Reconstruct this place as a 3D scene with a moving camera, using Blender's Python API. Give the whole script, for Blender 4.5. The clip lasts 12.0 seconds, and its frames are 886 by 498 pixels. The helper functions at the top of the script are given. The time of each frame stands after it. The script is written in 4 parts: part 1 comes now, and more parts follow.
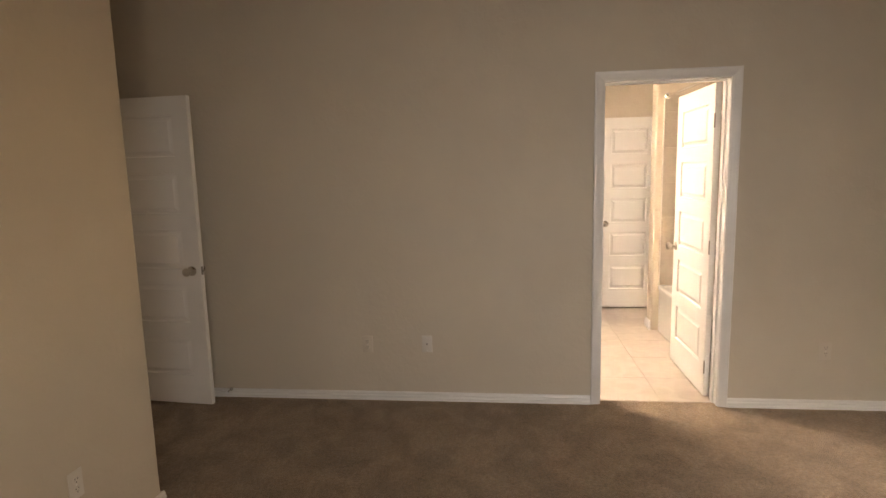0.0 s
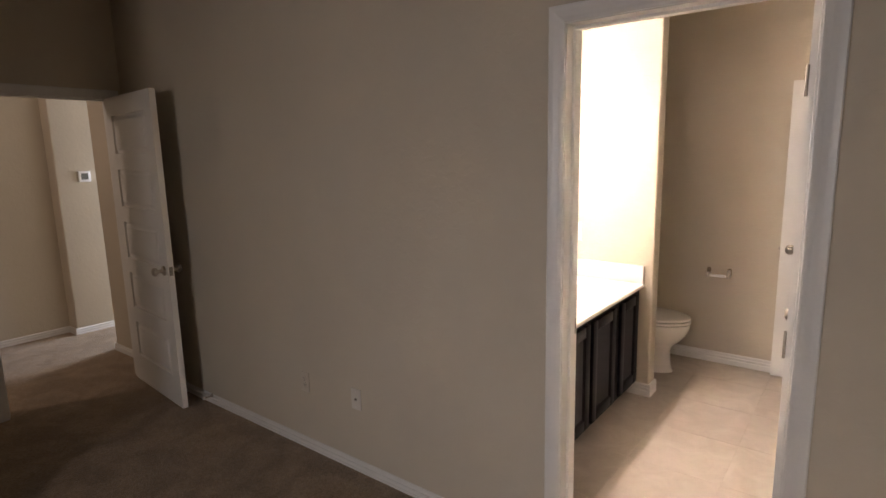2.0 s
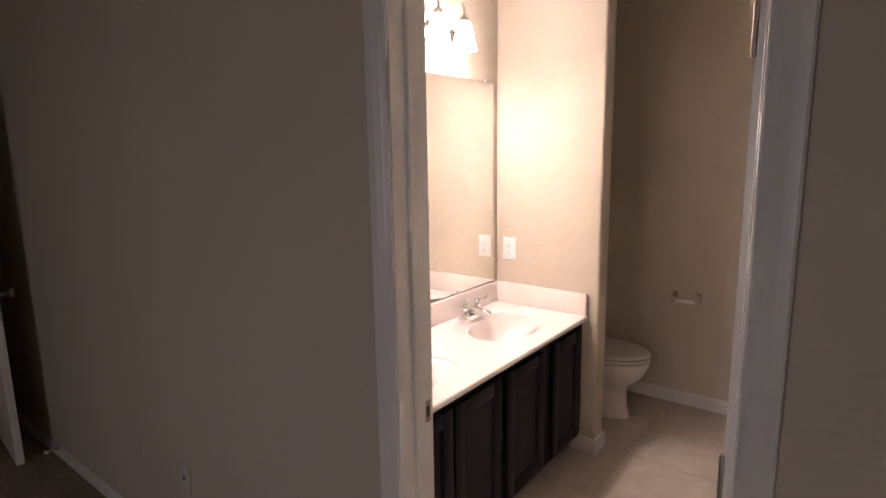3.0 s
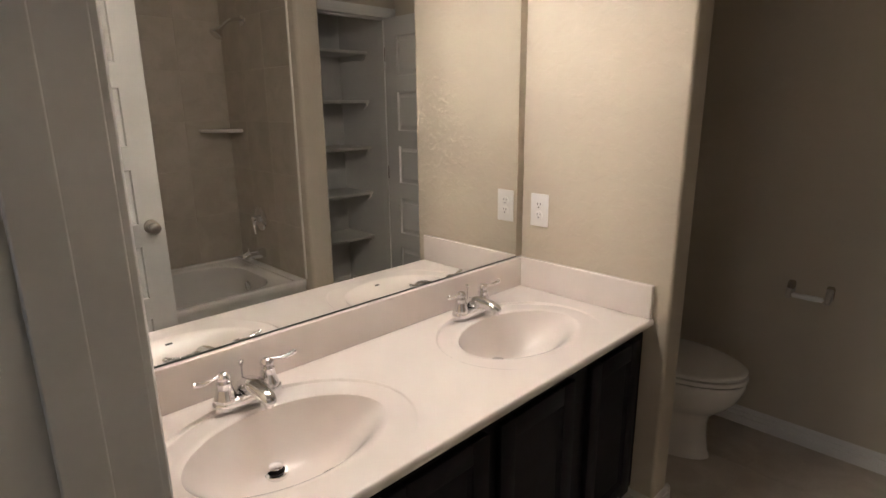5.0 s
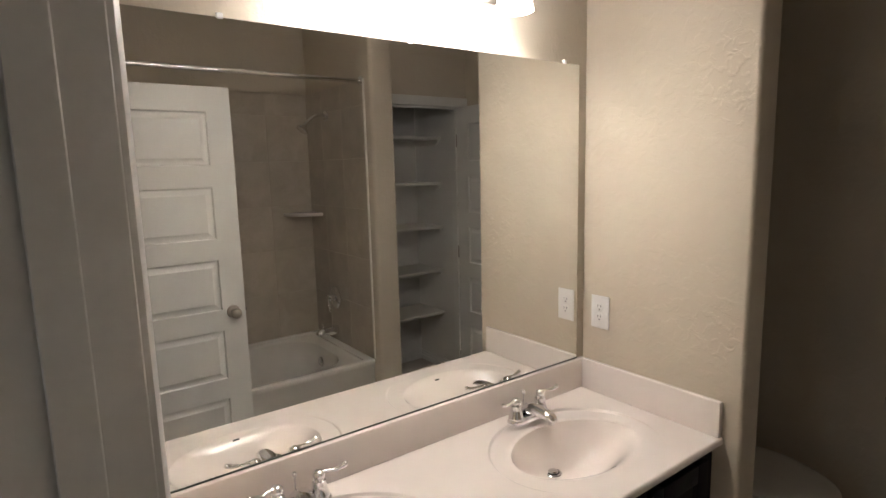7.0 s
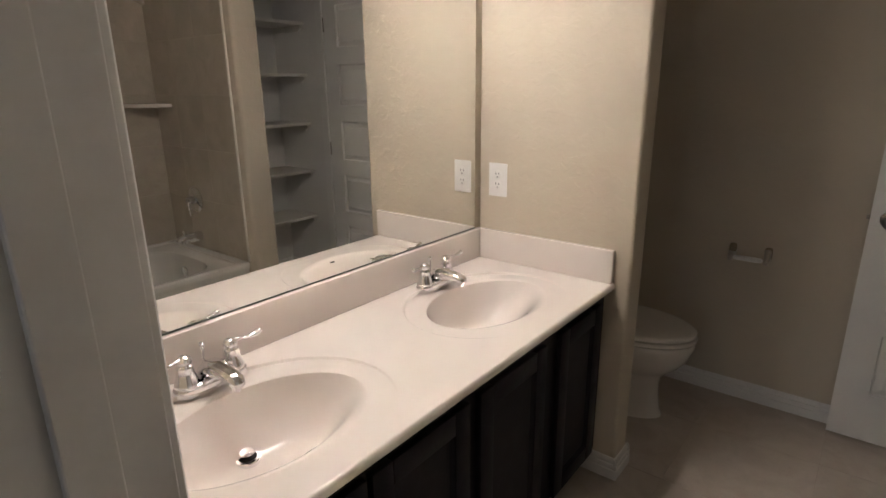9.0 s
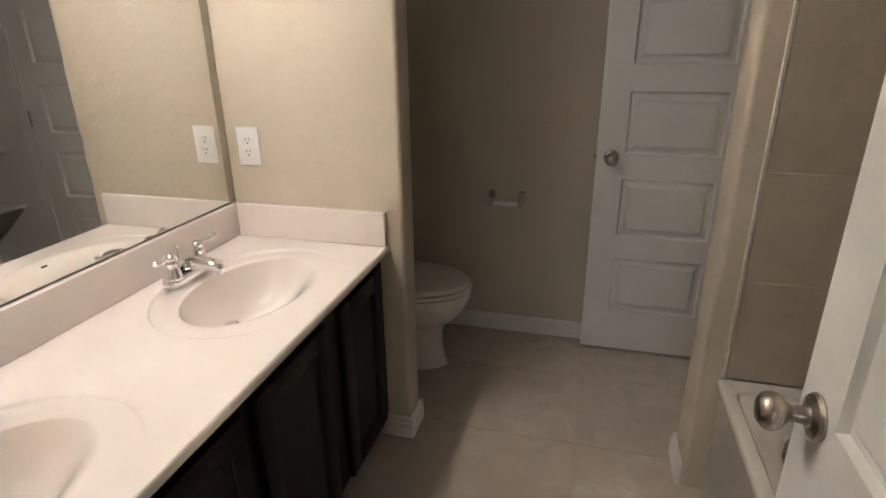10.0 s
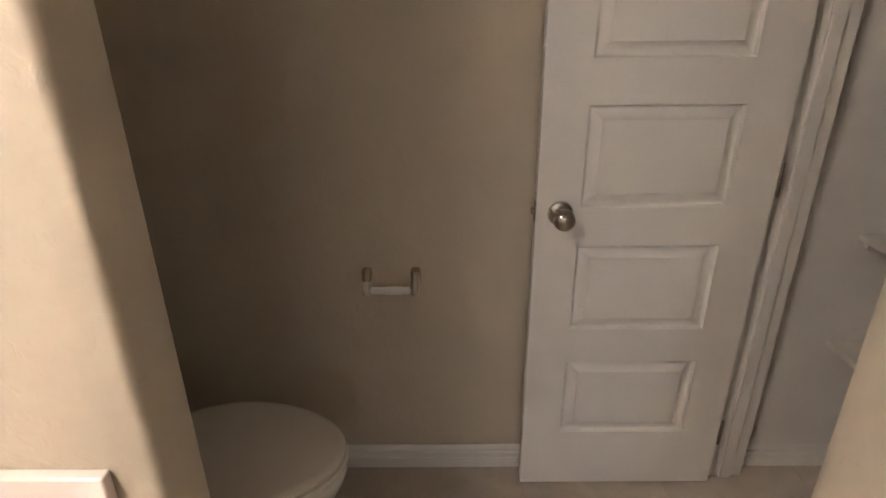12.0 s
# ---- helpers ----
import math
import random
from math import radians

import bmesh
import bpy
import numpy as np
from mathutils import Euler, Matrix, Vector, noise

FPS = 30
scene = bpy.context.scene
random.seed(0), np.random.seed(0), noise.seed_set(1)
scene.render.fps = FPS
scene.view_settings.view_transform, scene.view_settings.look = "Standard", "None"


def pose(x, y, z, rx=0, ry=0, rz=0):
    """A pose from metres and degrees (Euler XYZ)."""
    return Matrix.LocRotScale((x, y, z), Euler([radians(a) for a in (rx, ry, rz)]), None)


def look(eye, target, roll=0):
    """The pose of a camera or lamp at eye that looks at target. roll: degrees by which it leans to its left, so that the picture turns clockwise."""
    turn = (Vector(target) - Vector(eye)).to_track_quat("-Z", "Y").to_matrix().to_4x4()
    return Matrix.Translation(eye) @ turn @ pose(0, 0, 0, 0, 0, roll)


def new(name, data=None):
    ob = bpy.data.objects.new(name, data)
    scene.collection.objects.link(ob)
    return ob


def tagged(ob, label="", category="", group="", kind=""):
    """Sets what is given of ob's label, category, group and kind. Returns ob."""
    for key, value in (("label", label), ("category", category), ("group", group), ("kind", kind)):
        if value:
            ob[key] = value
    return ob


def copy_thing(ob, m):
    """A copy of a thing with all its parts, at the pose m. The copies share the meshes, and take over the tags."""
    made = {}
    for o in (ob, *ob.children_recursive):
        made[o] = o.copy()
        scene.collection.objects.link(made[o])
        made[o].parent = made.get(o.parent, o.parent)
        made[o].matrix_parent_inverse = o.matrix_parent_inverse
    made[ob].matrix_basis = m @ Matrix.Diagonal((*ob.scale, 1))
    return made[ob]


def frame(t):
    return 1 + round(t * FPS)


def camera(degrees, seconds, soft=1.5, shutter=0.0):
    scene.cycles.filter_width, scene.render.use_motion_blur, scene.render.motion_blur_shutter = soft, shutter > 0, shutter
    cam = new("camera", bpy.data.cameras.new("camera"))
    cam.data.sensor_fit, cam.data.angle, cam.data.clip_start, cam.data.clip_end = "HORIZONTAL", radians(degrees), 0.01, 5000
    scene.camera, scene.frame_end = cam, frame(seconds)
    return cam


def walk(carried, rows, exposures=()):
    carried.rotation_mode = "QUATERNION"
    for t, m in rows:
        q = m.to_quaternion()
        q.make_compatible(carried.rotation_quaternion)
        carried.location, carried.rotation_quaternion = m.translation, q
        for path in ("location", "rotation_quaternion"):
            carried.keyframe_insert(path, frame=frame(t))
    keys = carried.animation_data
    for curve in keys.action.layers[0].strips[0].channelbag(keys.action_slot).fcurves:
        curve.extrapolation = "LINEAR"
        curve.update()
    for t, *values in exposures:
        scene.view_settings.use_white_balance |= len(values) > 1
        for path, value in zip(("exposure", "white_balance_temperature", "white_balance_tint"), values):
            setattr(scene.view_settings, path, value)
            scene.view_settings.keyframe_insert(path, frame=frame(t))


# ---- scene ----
cam = camera(77.1, 12.0)
PATH = [
    (0, (-0.545, -3.567, 1.548), (-0.766, -1.600, 1.266), -1.4),
    (0.5, (-0.13, -3.305, 1.515), (-0.907, -1.478, 1.272), -1.7),
    (1, (0.356, -2.878, 1.484), (-0.759, -1.231, 1.269), -1.7),
    (1.5, (0.758, -2.36, 1.543), (-0.434, -0.778, 1.27), -1.6),
    (2, (0.939, -1.837, 1.628), (-0.269, -0.279, 1.288), -1.3),
    (2.5, (1.004, -1.363, 1.637), (-0.203, 0.195, 1.296), -1.1),
    (3, (0.938, -0.939, 1.623), (-0.27, 0.618, 1.277), -0.9),
    (3.2, (0.89, -0.772, 1.626), (-0.319, 0.784, 1.284), -0.9),
    (4.8, (0.572, -0.007, 1.488), (-0.755, 1.423, 1.045), -0.6),
    (5, (0.568, -0.001, 1.466), (-0.81, 1.36, 0.969), -0.6),
    (5.5, (0.563, 0.005, 1.445), (-0.873, 1.236, 0.795), -0.6),
    (6, (0.575, 0.026, 1.553), (-0.902, 1.193, 0.876), -0.5),
    (6.5, (0.608, 0.049, 1.668), (-0.959, 1.214, 1.234), -1.0),
    (6.7, (0.628, 0.058, 1.656), (-0.97, 1.224, 1.359), -1.2),
    (8.3, (0.569, -0.008, 1.496), (-0.972, 1.216, 1.16), -0.9),
    (8.5, (0.538, -0.038, 1.455), (-0.936, 1.266, 1.068), -1.0),
    (9, (0.472, -0.037, 1.42), (-0.722, 1.47, 0.857), -0.6),
    (9.5, (0.465, -0.011, 1.397), (-0.346, 1.698, 0.747), -0.5),
    (10, (0.436, 0.107, 1.409), (-0.044, 1.914, 0.699), -0.6),
    (10.5, (0.428, 0.366, 1.423), (0.137, 2.199, 0.679), -0.6),
    (11, (0.425, 0.622, 1.429), (0.221, 2.462, 0.674), -0.8),
    (11.5, (0.31, 0.92, 1.413), (0.197, 2.762, 0.641), -0.6),
    (12, (0.24, 1.201, 1.409), (0.224, 3.04, 0.622), -0.6),
]
EXPOSURES = [(0.0, 3.28, 7650, 18), (1.0, 3.4, 6800, 16), (1.5, 3.05, 6850, 19), (2.0, 2.8, 6800, 21), (2.5, 2.28, 6750, 30), (3.0, 1.84, 6550, 29), (3.6, 1.4, 6350, 18), (5.0, 0.94, 6250, 14), (5.5, 0.95, 6100, 13), (6.5, 0.83, 6100, 12), (8.5, 0.97, 6100, 13), (9.0, 0.96, 6100, 13), (9.5, 1.03, 6150, 12), (10.5, 1.28, 6150, 12), (11.5, 1.6, 6250, 13), (12.0, 1.86, 6550, 17)]
walk(cam, [(t, look(eye, target, roll)) for t, eye, target, roll in PATH], EXPOSURES)

# ---- world and light ----
world = bpy.data.worlds.new("sky")
scene.world = world
world.use_nodes = True
_nt = world.node_tree
_sky = _nt.nodes.new("ShaderNodeTexSky")
_sky.sky_type, _sky.sun_disc = "NISHITA", False
_sky.sun_elevation, _sky.sun_rotation = radians(24), radians(150)
_nt.links.new(_sky.outputs[0], _nt.nodes["Background"].inputs[0])
_nt.nodes["Background"].inputs[1].default_value = 0.05
_sun = bpy.data.lights.new("sun", "SUN")
_sun.energy, _sun.angle, _sun.color = 0.5, radians(12), (1.0, 0.95, 0.88)
new("sun", _sun).matrix_world = look((0, 0, 8), (1.2, 5.0, 5.4))


def area_lamp(name, eye, target, sx, sy, watts, colour):
    d = bpy.data.lights.new(name, "AREA")
    d.shape, d.size, d.size_y, d.energy, d.color = "RECTANGLE", sx, sy, watts, colour
    ob = new(name, d)
    ob.matrix_world = look(eye, target)
    return ob


def bulb(name, at, watts, colour, radius):
    d = bpy.data.lights.new(name, "POINT")
    d.energy, d.color, d.shadow_soft_size = watts, colour, radius
    ob = new(name, d)
    ob.location = at
    return ob


WARM = (1.0, 0.91, 0.82)
BULB_W = 1.3
# added daylight for the bedroom, from an unseen window assumed in its back wall
added_daylight = area_lamp("unseen_window_light", (0.3, -5.15, 1.55), (-0.25, 0.0, 0.75), 1.2, 1.2, 1.25, (0.84, 0.915, 1.0))
added_daylight.data.spread = radians(83)
# the hall's ceiling lamp and the daylight of the room beyond the hall
bulb("hall_lamp_light", (-3.94, -1.92, 2.38), 2.6, (1.0, 0.84, 0.70), 0.06)
area_lamp("far_room_light", (-4.5, 2.6, 1.5), (-4.75, 0.0, 0.7), 1.2, 1.6, 13.0, (0.72, 0.85, 1.0))

# ---- materials ----


def nodes_of(name):
    m = bpy.data.materials.new(name)
    m.use_nodes = True
    t = m.node_tree
    return m, t, t.nodes["Principled BSDF"]


def surface(name, colour, rough=0.6, metal=0.0, grain=(40.0, 0.06), stain=(3.0, 0.08), bump=(0.0, 60.0), spec=0.5, coat=0.0, piece=0.0, rough_var=0.0):
    """Procedural surface: colour varied at two scales, with fine relief; lengths in metres by object coordinates."""
    m, t, p = nodes_of(name)
    n, lk = t.nodes, t.links
    co = n.new("ShaderNodeTexCoord")
    a = n.new("ShaderNodeTexNoise")
    a.inputs["Scale"].default_value, a.inputs["Detail"].default_value = grain[0], 5
    b = n.new("ShaderNodeTexNoise")
    b.inputs["Scale"].default_value, b.inputs["Detail"].default_value = stain[0], 3
    lk.new(co.outputs["Object"], a.inputs["Vector"]), lk.new(co.outputs["Object"], b.inputs["Vector"])

    def scaled(src, amount):
        q = n.new("ShaderNodeMapRange")
        q.inputs["From Min"].default_value, q.inputs["From Max"].default_value = 0.3, 0.7
        q.inputs["To Min"].default_value, q.inputs["To Max"].default_value = 1 - amount, 1 + amount
        lk.new(src, q.inputs["Value"])
        return q.outputs[0]

    mul = n.new("ShaderNodeMath")
    mul.operation = "MULTIPLY"
    lk.new(scaled(a.outputs[0], grain[1]), mul.inputs[0]), lk.new(scaled(b.outputs[0], stain[1]), mul.inputs[1])
    last = mul.outputs[0]
    if piece:
        oi = n.new("ShaderNodeObjectInfo")
        pm = n.new("ShaderNodeMapRange")
        pm.inputs["To Min"].default_value, pm.inputs["To Max"].default_value = 1 - piece, 1 + piece
        lk.new(oi.outputs["Random"], pm.inputs["Value"])
        k = n.new("ShaderNodeMath")
        k.operation = "MULTIPLY"
        lk.new(last, k.inputs[0]), lk.new(pm.outputs[0], k.inputs[1])
        last = k.outputs[0]
    sc = n.new("ShaderNodeVectorMath")
    sc.operation = "SCALE"
    sc.inputs[0].default_value = colour
    lk.new(last, sc.inputs["Scale"])
    lk.new(sc.outputs[0], p.inputs["Base Color"])
    p.inputs["Roughness"].default_value, p.inputs["Metallic"].default_value = rough, metal
    p.inputs["Specular IOR Level"].default_value = spec
    p.inputs["Coat Weight"].default_value, p.inputs["Coat Roughness"].default_value = coat, 0.12
    if rough_var:
        rm = n.new("ShaderNodeMapRange")
        rm.inputs["From Min"].default_value, rm.inputs["From Max"].default_value = 0.3, 0.7
        rm.inputs["To Min"].default_value, rm.inputs["To Max"].default_value = rough - rough_var, rough + rough_var
        lk.new(b.outputs[0], rm.inputs["Value"]), lk.new(rm.outputs[0], p.inputs["Roughness"])
    if bump[0]:
        c = n.new("ShaderNodeTexNoise")
        c.inputs["Scale"].default_value, c.inputs["Detail"].default_value = bump[1], 3
        lk.new(co.outputs["Object"], c.inputs["Vector"])
        bp = n.new("ShaderNodeBump")
        bp.inputs["Strength"].default_value, bp.inputs["Distance"].default_value = 1.0, bump[0]
        lk.new(c.outputs[0], bp.inputs["Height"]), lk.new(bp.outputs[0], p.inputs["Normal"])
    return m


def wall_paint(name, colour):
    """Flat paint over a hand-trowelled, orange-peel plaster."""
    m, t, p = nodes_of(name)
    n, lk = t.nodes, t.links
    co = n.new("ShaderNodeTexCoord")
    big = n.new("ShaderNodeTexNoise")
    big.inputs["Scale"].default_value, big.inputs["Detail"].default_value = 1.6, 4
    fine = n.new("ShaderNodeTexNoise")
    fine.inputs["Scale"].default_value, fine.inputs["Detail"].default_value = 55, 4
    lumps = n.new("ShaderNodeTexNoise")
    lumps.inputs["Scale"].default_value, lumps.inputs["Detail"].default_value, lumps.inputs["Distortion"].default_value = 27, 3, 0.6
    for q in (big, fine, lumps):
        lk.new(co.outputs["Object"], q.inputs["Vector"])
    ramp = n.new("ShaderNodeMapRange")
    ramp.inputs["From Min"].default_value, ramp.inputs["From Max"].default_value = 0.3, 0.7
    ramp.inputs["To Min"].default_value, ramp.inputs["To Max"].default_value = 0.965, 1.035
    lk.new(big.outputs[0], ramp.inputs["Value"])
    sc = n.new("ShaderNodeVectorMath")
    sc.operation = "SCALE"
    sc.inputs[0].default_value = colour
    lk.new(ramp.outputs[0], sc.inputs["Scale"]), lk.new(sc.outputs[0], p.inputs["Base Color"])
    flat = n.new("ShaderNodeMapRange")
    flat.interpolation_type = "SMOOTHSTEP"
    flat.inputs["From Min"].default_value, flat.inputs["From Max"].default_value = 0.45, 0.60
    lk.new(lumps.outputs[0], flat.inputs["Value"])
    mix = n.new("ShaderNodeMath")
    mix.operation = "MULTIPLY_ADD"
    mix.inputs[1].default_value = 0.25
    lk.new(fine.outputs[0], mix.inputs[0]), lk.new(flat.outputs[0], mix.inputs[2])
    bp = n.new("ShaderNodeBump")
    bp.inputs["Strength"].default_value, bp.inputs["Distance"].default_value = 0.38, 0.0012
    lk.new(mix.outputs[0], bp.inputs["Height"]), lk.new(bp.outputs[0], p.inputs["Normal"])
    p.inputs["Roughness"].default_value, p.inputs["Specular IOR Level"].default_value = 0.75, 0.3
    return m


def marbled(name, colour, dark, scale, rough, piece=0.05, bump=0.0006, spec=0.5, contrast=(0.35, 0.7)):
    """Ceramic with soft stone clouds and thin veins."""
    m, t, p = nodes_of(name)
    n, lk = t.nodes, t.links
    co = n.new("ShaderNodeTexCoord")
    oi = n.new("ShaderNodeObjectInfo")
    off = n.new("ShaderNodeVectorMath")
    off.operation = "MULTIPLY_ADD"
    off.inputs[1].default_value = (7.3, 3.1, 5.7)
    lk.new(oi.outputs["Random"], off.inputs[0]), lk.new(co.outputs["Object"], off.inputs[2])
    a = n.new("ShaderNodeTexNoise")
    a.inputs["Scale"].default_value, a.inputs["Detail"].default_value, a.inputs["Distortion"].default_value = scale, 7, 1.2
    v = n.new("ShaderNodeTexNoise")
    v.inputs["Scale"].default_value, v.inputs["Detail"].default_value, v.inputs["Distortion"].default_value = scale * 1.7, 5, 2.5
    lk.new(off.outputs[0], a.inputs["Vector"]), lk.new(off.outputs[0], v.inputs["Vector"])
    ra = n.new("ShaderNodeMapRange")
    ra.inputs["From Min"].default_value, ra.inputs["From Max"].default_value = contrast
    lk.new(a.outputs[0], ra.inputs["Value"])
    vein = n.new("ShaderNodeMath")
    vein.operation = "SUBTRACT"
    vein.inputs[1].default_value = 0.5
    lk.new(v.outputs[0], vein.inputs[0])
    ab = n.new("ShaderNodeMath")
    ab.operation = "ABSOLUTE"
    lk.new(vein.outputs[0], ab.inputs[0])
    rv = n.new("ShaderNodeMapRange")
    rv.inputs["From Min"].default_value, rv.inputs["From Max"].default_value = 0.0, 0.02
    rv.inputs["To Min"].default_value, rv.inputs["To Max"].default_value = 0.93, 1.0
    lk.new(ab.outputs[0], rv.inputs["Value"])
    mx = n.new("ShaderNodeMix")
    mx.data_type = "RGBA"
    mx.inputs["A"].default_value, mx.inputs["B"].default_value = (*dark, 1), (*colour, 1)
    lk.new(ra.outputs[0], mx.inputs["Factor"])
    pm = n.new("ShaderNodeMapRange")
    pm.inputs["To Min"].default_value, pm.inputs["To Max"].default_value = 1 - piece, 1 + piece
    lk.new(oi.outputs["Random"], pm.inputs["Value"])
    k = n.new("ShaderNodeMath")
    k.operation = "MULTIPLY"
    lk.new(rv.outputs[0], k.inputs[0]), lk.new(pm.outputs[0], k.inputs[1])
    sc = n.new("ShaderNodeVectorMath")
    sc.operation = "SCALE"
    lk.new(mx.outputs["Result"], sc.inputs[0]), lk.new(k.outputs[0], sc.inputs["Scale"])
    lk.new(sc.outputs[0], p.inputs["Base Color"])
    bp = n.new("ShaderNodeBump")
    bp.inputs["Distance"].default_value = bump
    lk.new(a.outputs[0], bp.inputs["Height"]), lk.new(bp.outputs[0], p.inputs["Normal"])
    p.inputs["Roughness"].default_value, p.inputs["Specular IOR Level"].default_value = rough, spec
    return m


def carpet_mat():
    """Cut-pile carpet: tuft relief, colour flecks, and soft trodden patches."""
    m, t, p = nodes_of("carpet")
    n, lk = t.nodes, t.links
    co = n.new("ShaderNodeTexCoord")
    tuft = n.new("ShaderNodeTexVoronoi")
    tuft.inputs["Scale"].default_value = 170
    fleck = n.new("ShaderNodeTexNoise")
    fleck.inputs["Scale"].default_value, fleck.inputs["Detail"].default_value = 75, 4
    trod = n.new("ShaderNodeTexNoise")
    trod.inputs["Scale"].default_value, trod.inputs["Detail"].default_value, trod.inputs["Distortion"].default_value = 4.2, 5, 0.9
    for q in (tuft, fleck, trod):
        lk.new(co.outputs["Object"], q.inputs["Vector"])
    r1 = n.new("ShaderNodeMapRange")
    r1.inputs["From Min"].default_value, r1.inputs["From Max"].default_value = 0.3, 0.7
    r1.inputs["To Min"].default_value, r1.inputs["To Max"].default_value = 0.76, 1.24
    lk.new(fleck.outputs[0], r1.inputs["Value"])
    r2 = n.new("ShaderNodeMapRange")
    r2.inputs["From Min"].default_value, r2.inputs["From Max"].default_value = 0.38, 0.62
    r2.inputs["To Min"].default_value, r2.inputs["To Max"].default_value = 0.84, 1.14
    lk.new(trod.outputs[0], r2.inputs["Value"])
    k = n.new("ShaderNodeMath")
    k.operation = "MULTIPLY"
    lk.new(r1.outputs[0], k.inputs[0]), lk.new(r2.outputs[0], k.inputs[1])
    sc = n.new("ShaderNodeVectorMath")
    sc.operation = "SCALE"
    sc.inputs[0].default_value = (0.335, 0.245, 0.166)
    lk.new(k.outputs[0], sc.inputs["Scale"]), lk.new(sc.outputs[0], p.inputs["Base Color"])
    h = n.new("ShaderNodeMath")
    h.operation = "ADD"
    lk.new(tuft.outputs["Distance"], h.inputs[0]), lk.new(fleck.outputs[0], h.inputs[1])
    bp = n.new("ShaderNodeBump")
    bp.inputs["Distance"].default_value, bp.inputs["Strength"].default_value = 0.006, 0.9
    lk.new(h.outputs[0], bp.inputs["Height"]), lk.new(bp.outputs[0], p.inputs["Normal"])
    p.inputs["Roughness"].default_value, p.inputs["Specular IOR Level"].default_value = 1.0, 0.05
    p.inputs["Sheen Weight"].default_value, p.inputs["Sheen Roughness"].default_value = 0.25, 0.5
    return m


def glowing_glass(name, colour, strength):
    m, t, p = nodes_of(name)
    p.inputs["Base Color"].default_value = (0.9, 0.87, 0.82, 1)
    p.inputs["Roughness"].default_value = 0.3
    p.inputs["Emission Color"].default_value = (*colour, 1)
    p.inputs["Emission Strength"].default_value = strength
    return m


PAINT = (0.580, 0.512, 0.408)
M_WALL = wall_paint("wall_paint", PAINT)
M_CEIL = wall_paint("ceiling_paint", (0.62, 0.585, 0.53))
M_TRIM = surface("trim_enamel", (0.76, 0.74, 0.70), 0.35, grain=(90, 0.015), stain=(4, 0.03), bump=(0.00006, 60))
M_DOOR = surface("door_enamel", (0.75, 0.73, 0.69), 0.38, grain=(120, 0.015), stain=(3, 0.03), bump=(0.0001, 150))
M_CARPET = carpet_mat()
M_FLOOR = marbled("floor_tile_glaze", (0.56, 0.495, 0.425), (0.475, 0.41, 0.345), 6.0, 0.42, 0.03)
M_GROUT = surface("floor_grout", (0.47, 0.405, 0.335), 0.9, grain=(200, 0.1), stain=(6, 0.1))
M_TILE = marbled("wall_tile_glaze", (0.55, 0.485, 0.40), (0.47, 0.41, 0.33), 5.0, 0.35, 0.04)
M_TGROUT = surface("wall_tile_grout", (0.525, 0.465, 0.382), 0.85, grain=(150, 0.06), stain=(6, 0.06))
M_MARBLE = surface("cultured_marble", (0.83, 0.760, 0.712), 0.22, grain=(9, 0.012), stain=(2, 0.02), coat=0.35)
M_CHINA = surface("vitreous_china", (0.78, 0.74, 0.68), 0.12, grain=(30, 0.005), stain=(2, 0.015), coat=0.5)
M_ACRYLIC = surface("tub_acrylic", (0.75, 0.72, 0.67), 0.18, grain=(30, 0.005), stain=(2, 0.02), coat=0.3)
M_SEAT = surface("seat_plastic", (0.77, 0.73, 0.665), 0.25, grain=(30, 0.005), stain=(2, 0.015))
M_ESPRESSO = surface("espresso_wood", (0.0120, 0.0095, 0.0128), 0.42, grain=(22, 0.25), stain=(4, 0.2), bump=(0.0003, 90), spec=0.14)
M_CHROME = surface("chrome", (0.86, 0.86, 0.87), 0.06, 1.0, grain=(60, 0.01), stain=(5, 0.03), rough_var=0.03)
M_NICKEL = surface("brushed_nickel", (0.50, 0.455, 0.40), 0.28, 1.0, grain=(150, 0.06), stain=(6, 0.06), rough_var=0.05)
M_BRASS = surface("dull_hinge_metal", (0.34, 0.31, 0.27), 0.45, 1.0, grain=(120, 0.08), stain=(8, 0.1))
M_IVORY = surface("ivory_plastic", (0.60, 0.53, 0.43), 0.4, grain=(60, 0.01), stain=(5, 0.02))
M_PLASTIC = surface("white_plastic", (0.82, 0.81, 0.79), 0.35, grain=(60, 0.01), stain=(5, 0.02))
M_OUTLET = surface("dull_white_plastic", (0.64, 0.60, 0.53), 0.4, grain=(60, 0.01), stain=(5, 0.02))
# near-black colour in place of the shade inside slots and holes
M_DARK = surface("slot_shade", (0.015, 0.014, 0.013), 0.6, grain=(60, 0.1), stain=(8, 0.1))
M_SCREEN = surface("grey_display", (0.12, 0.12, 0.11), 0.25, grain=(60, 0.05), stain=(8, 0.05))
M_VENT = surface("vent_enamel", (0.62, 0.61, 0.60), 0.5, grain=(60, 0.02), stain=(5, 0.05))
M_SHELF = surface("shelf_paint", (0.72, 0.69, 0.63), 0.5, grain=(60, 0.02), stain=(4, 0.04))
M_CLOSET = wall_paint("closet_paint", (0.74, 0.715, 0.675))
M_CAULK = surface("caulk", (0.70, 0.66, 0.59), 0.5, grain=(60, 0.03), stain=(8, 0.06))
M_SHADE = glowing_glass("opal_glass", (1.0, 0.92, 0.84), 12.6)
M_MIRROR = surface("mirror_silver", (0.86, 0.87, 0.85), 0.012, 1.0, grain=(3, 0.002), stain=(1, 0.004))
M_MEDGE = surface("mirror_edge", (0.10, 0.11, 0.10), 0.3, grain=(60, 0.05), stain=(8, 0.05))
M_PANE = bpy.data.materials.new("window_glass")
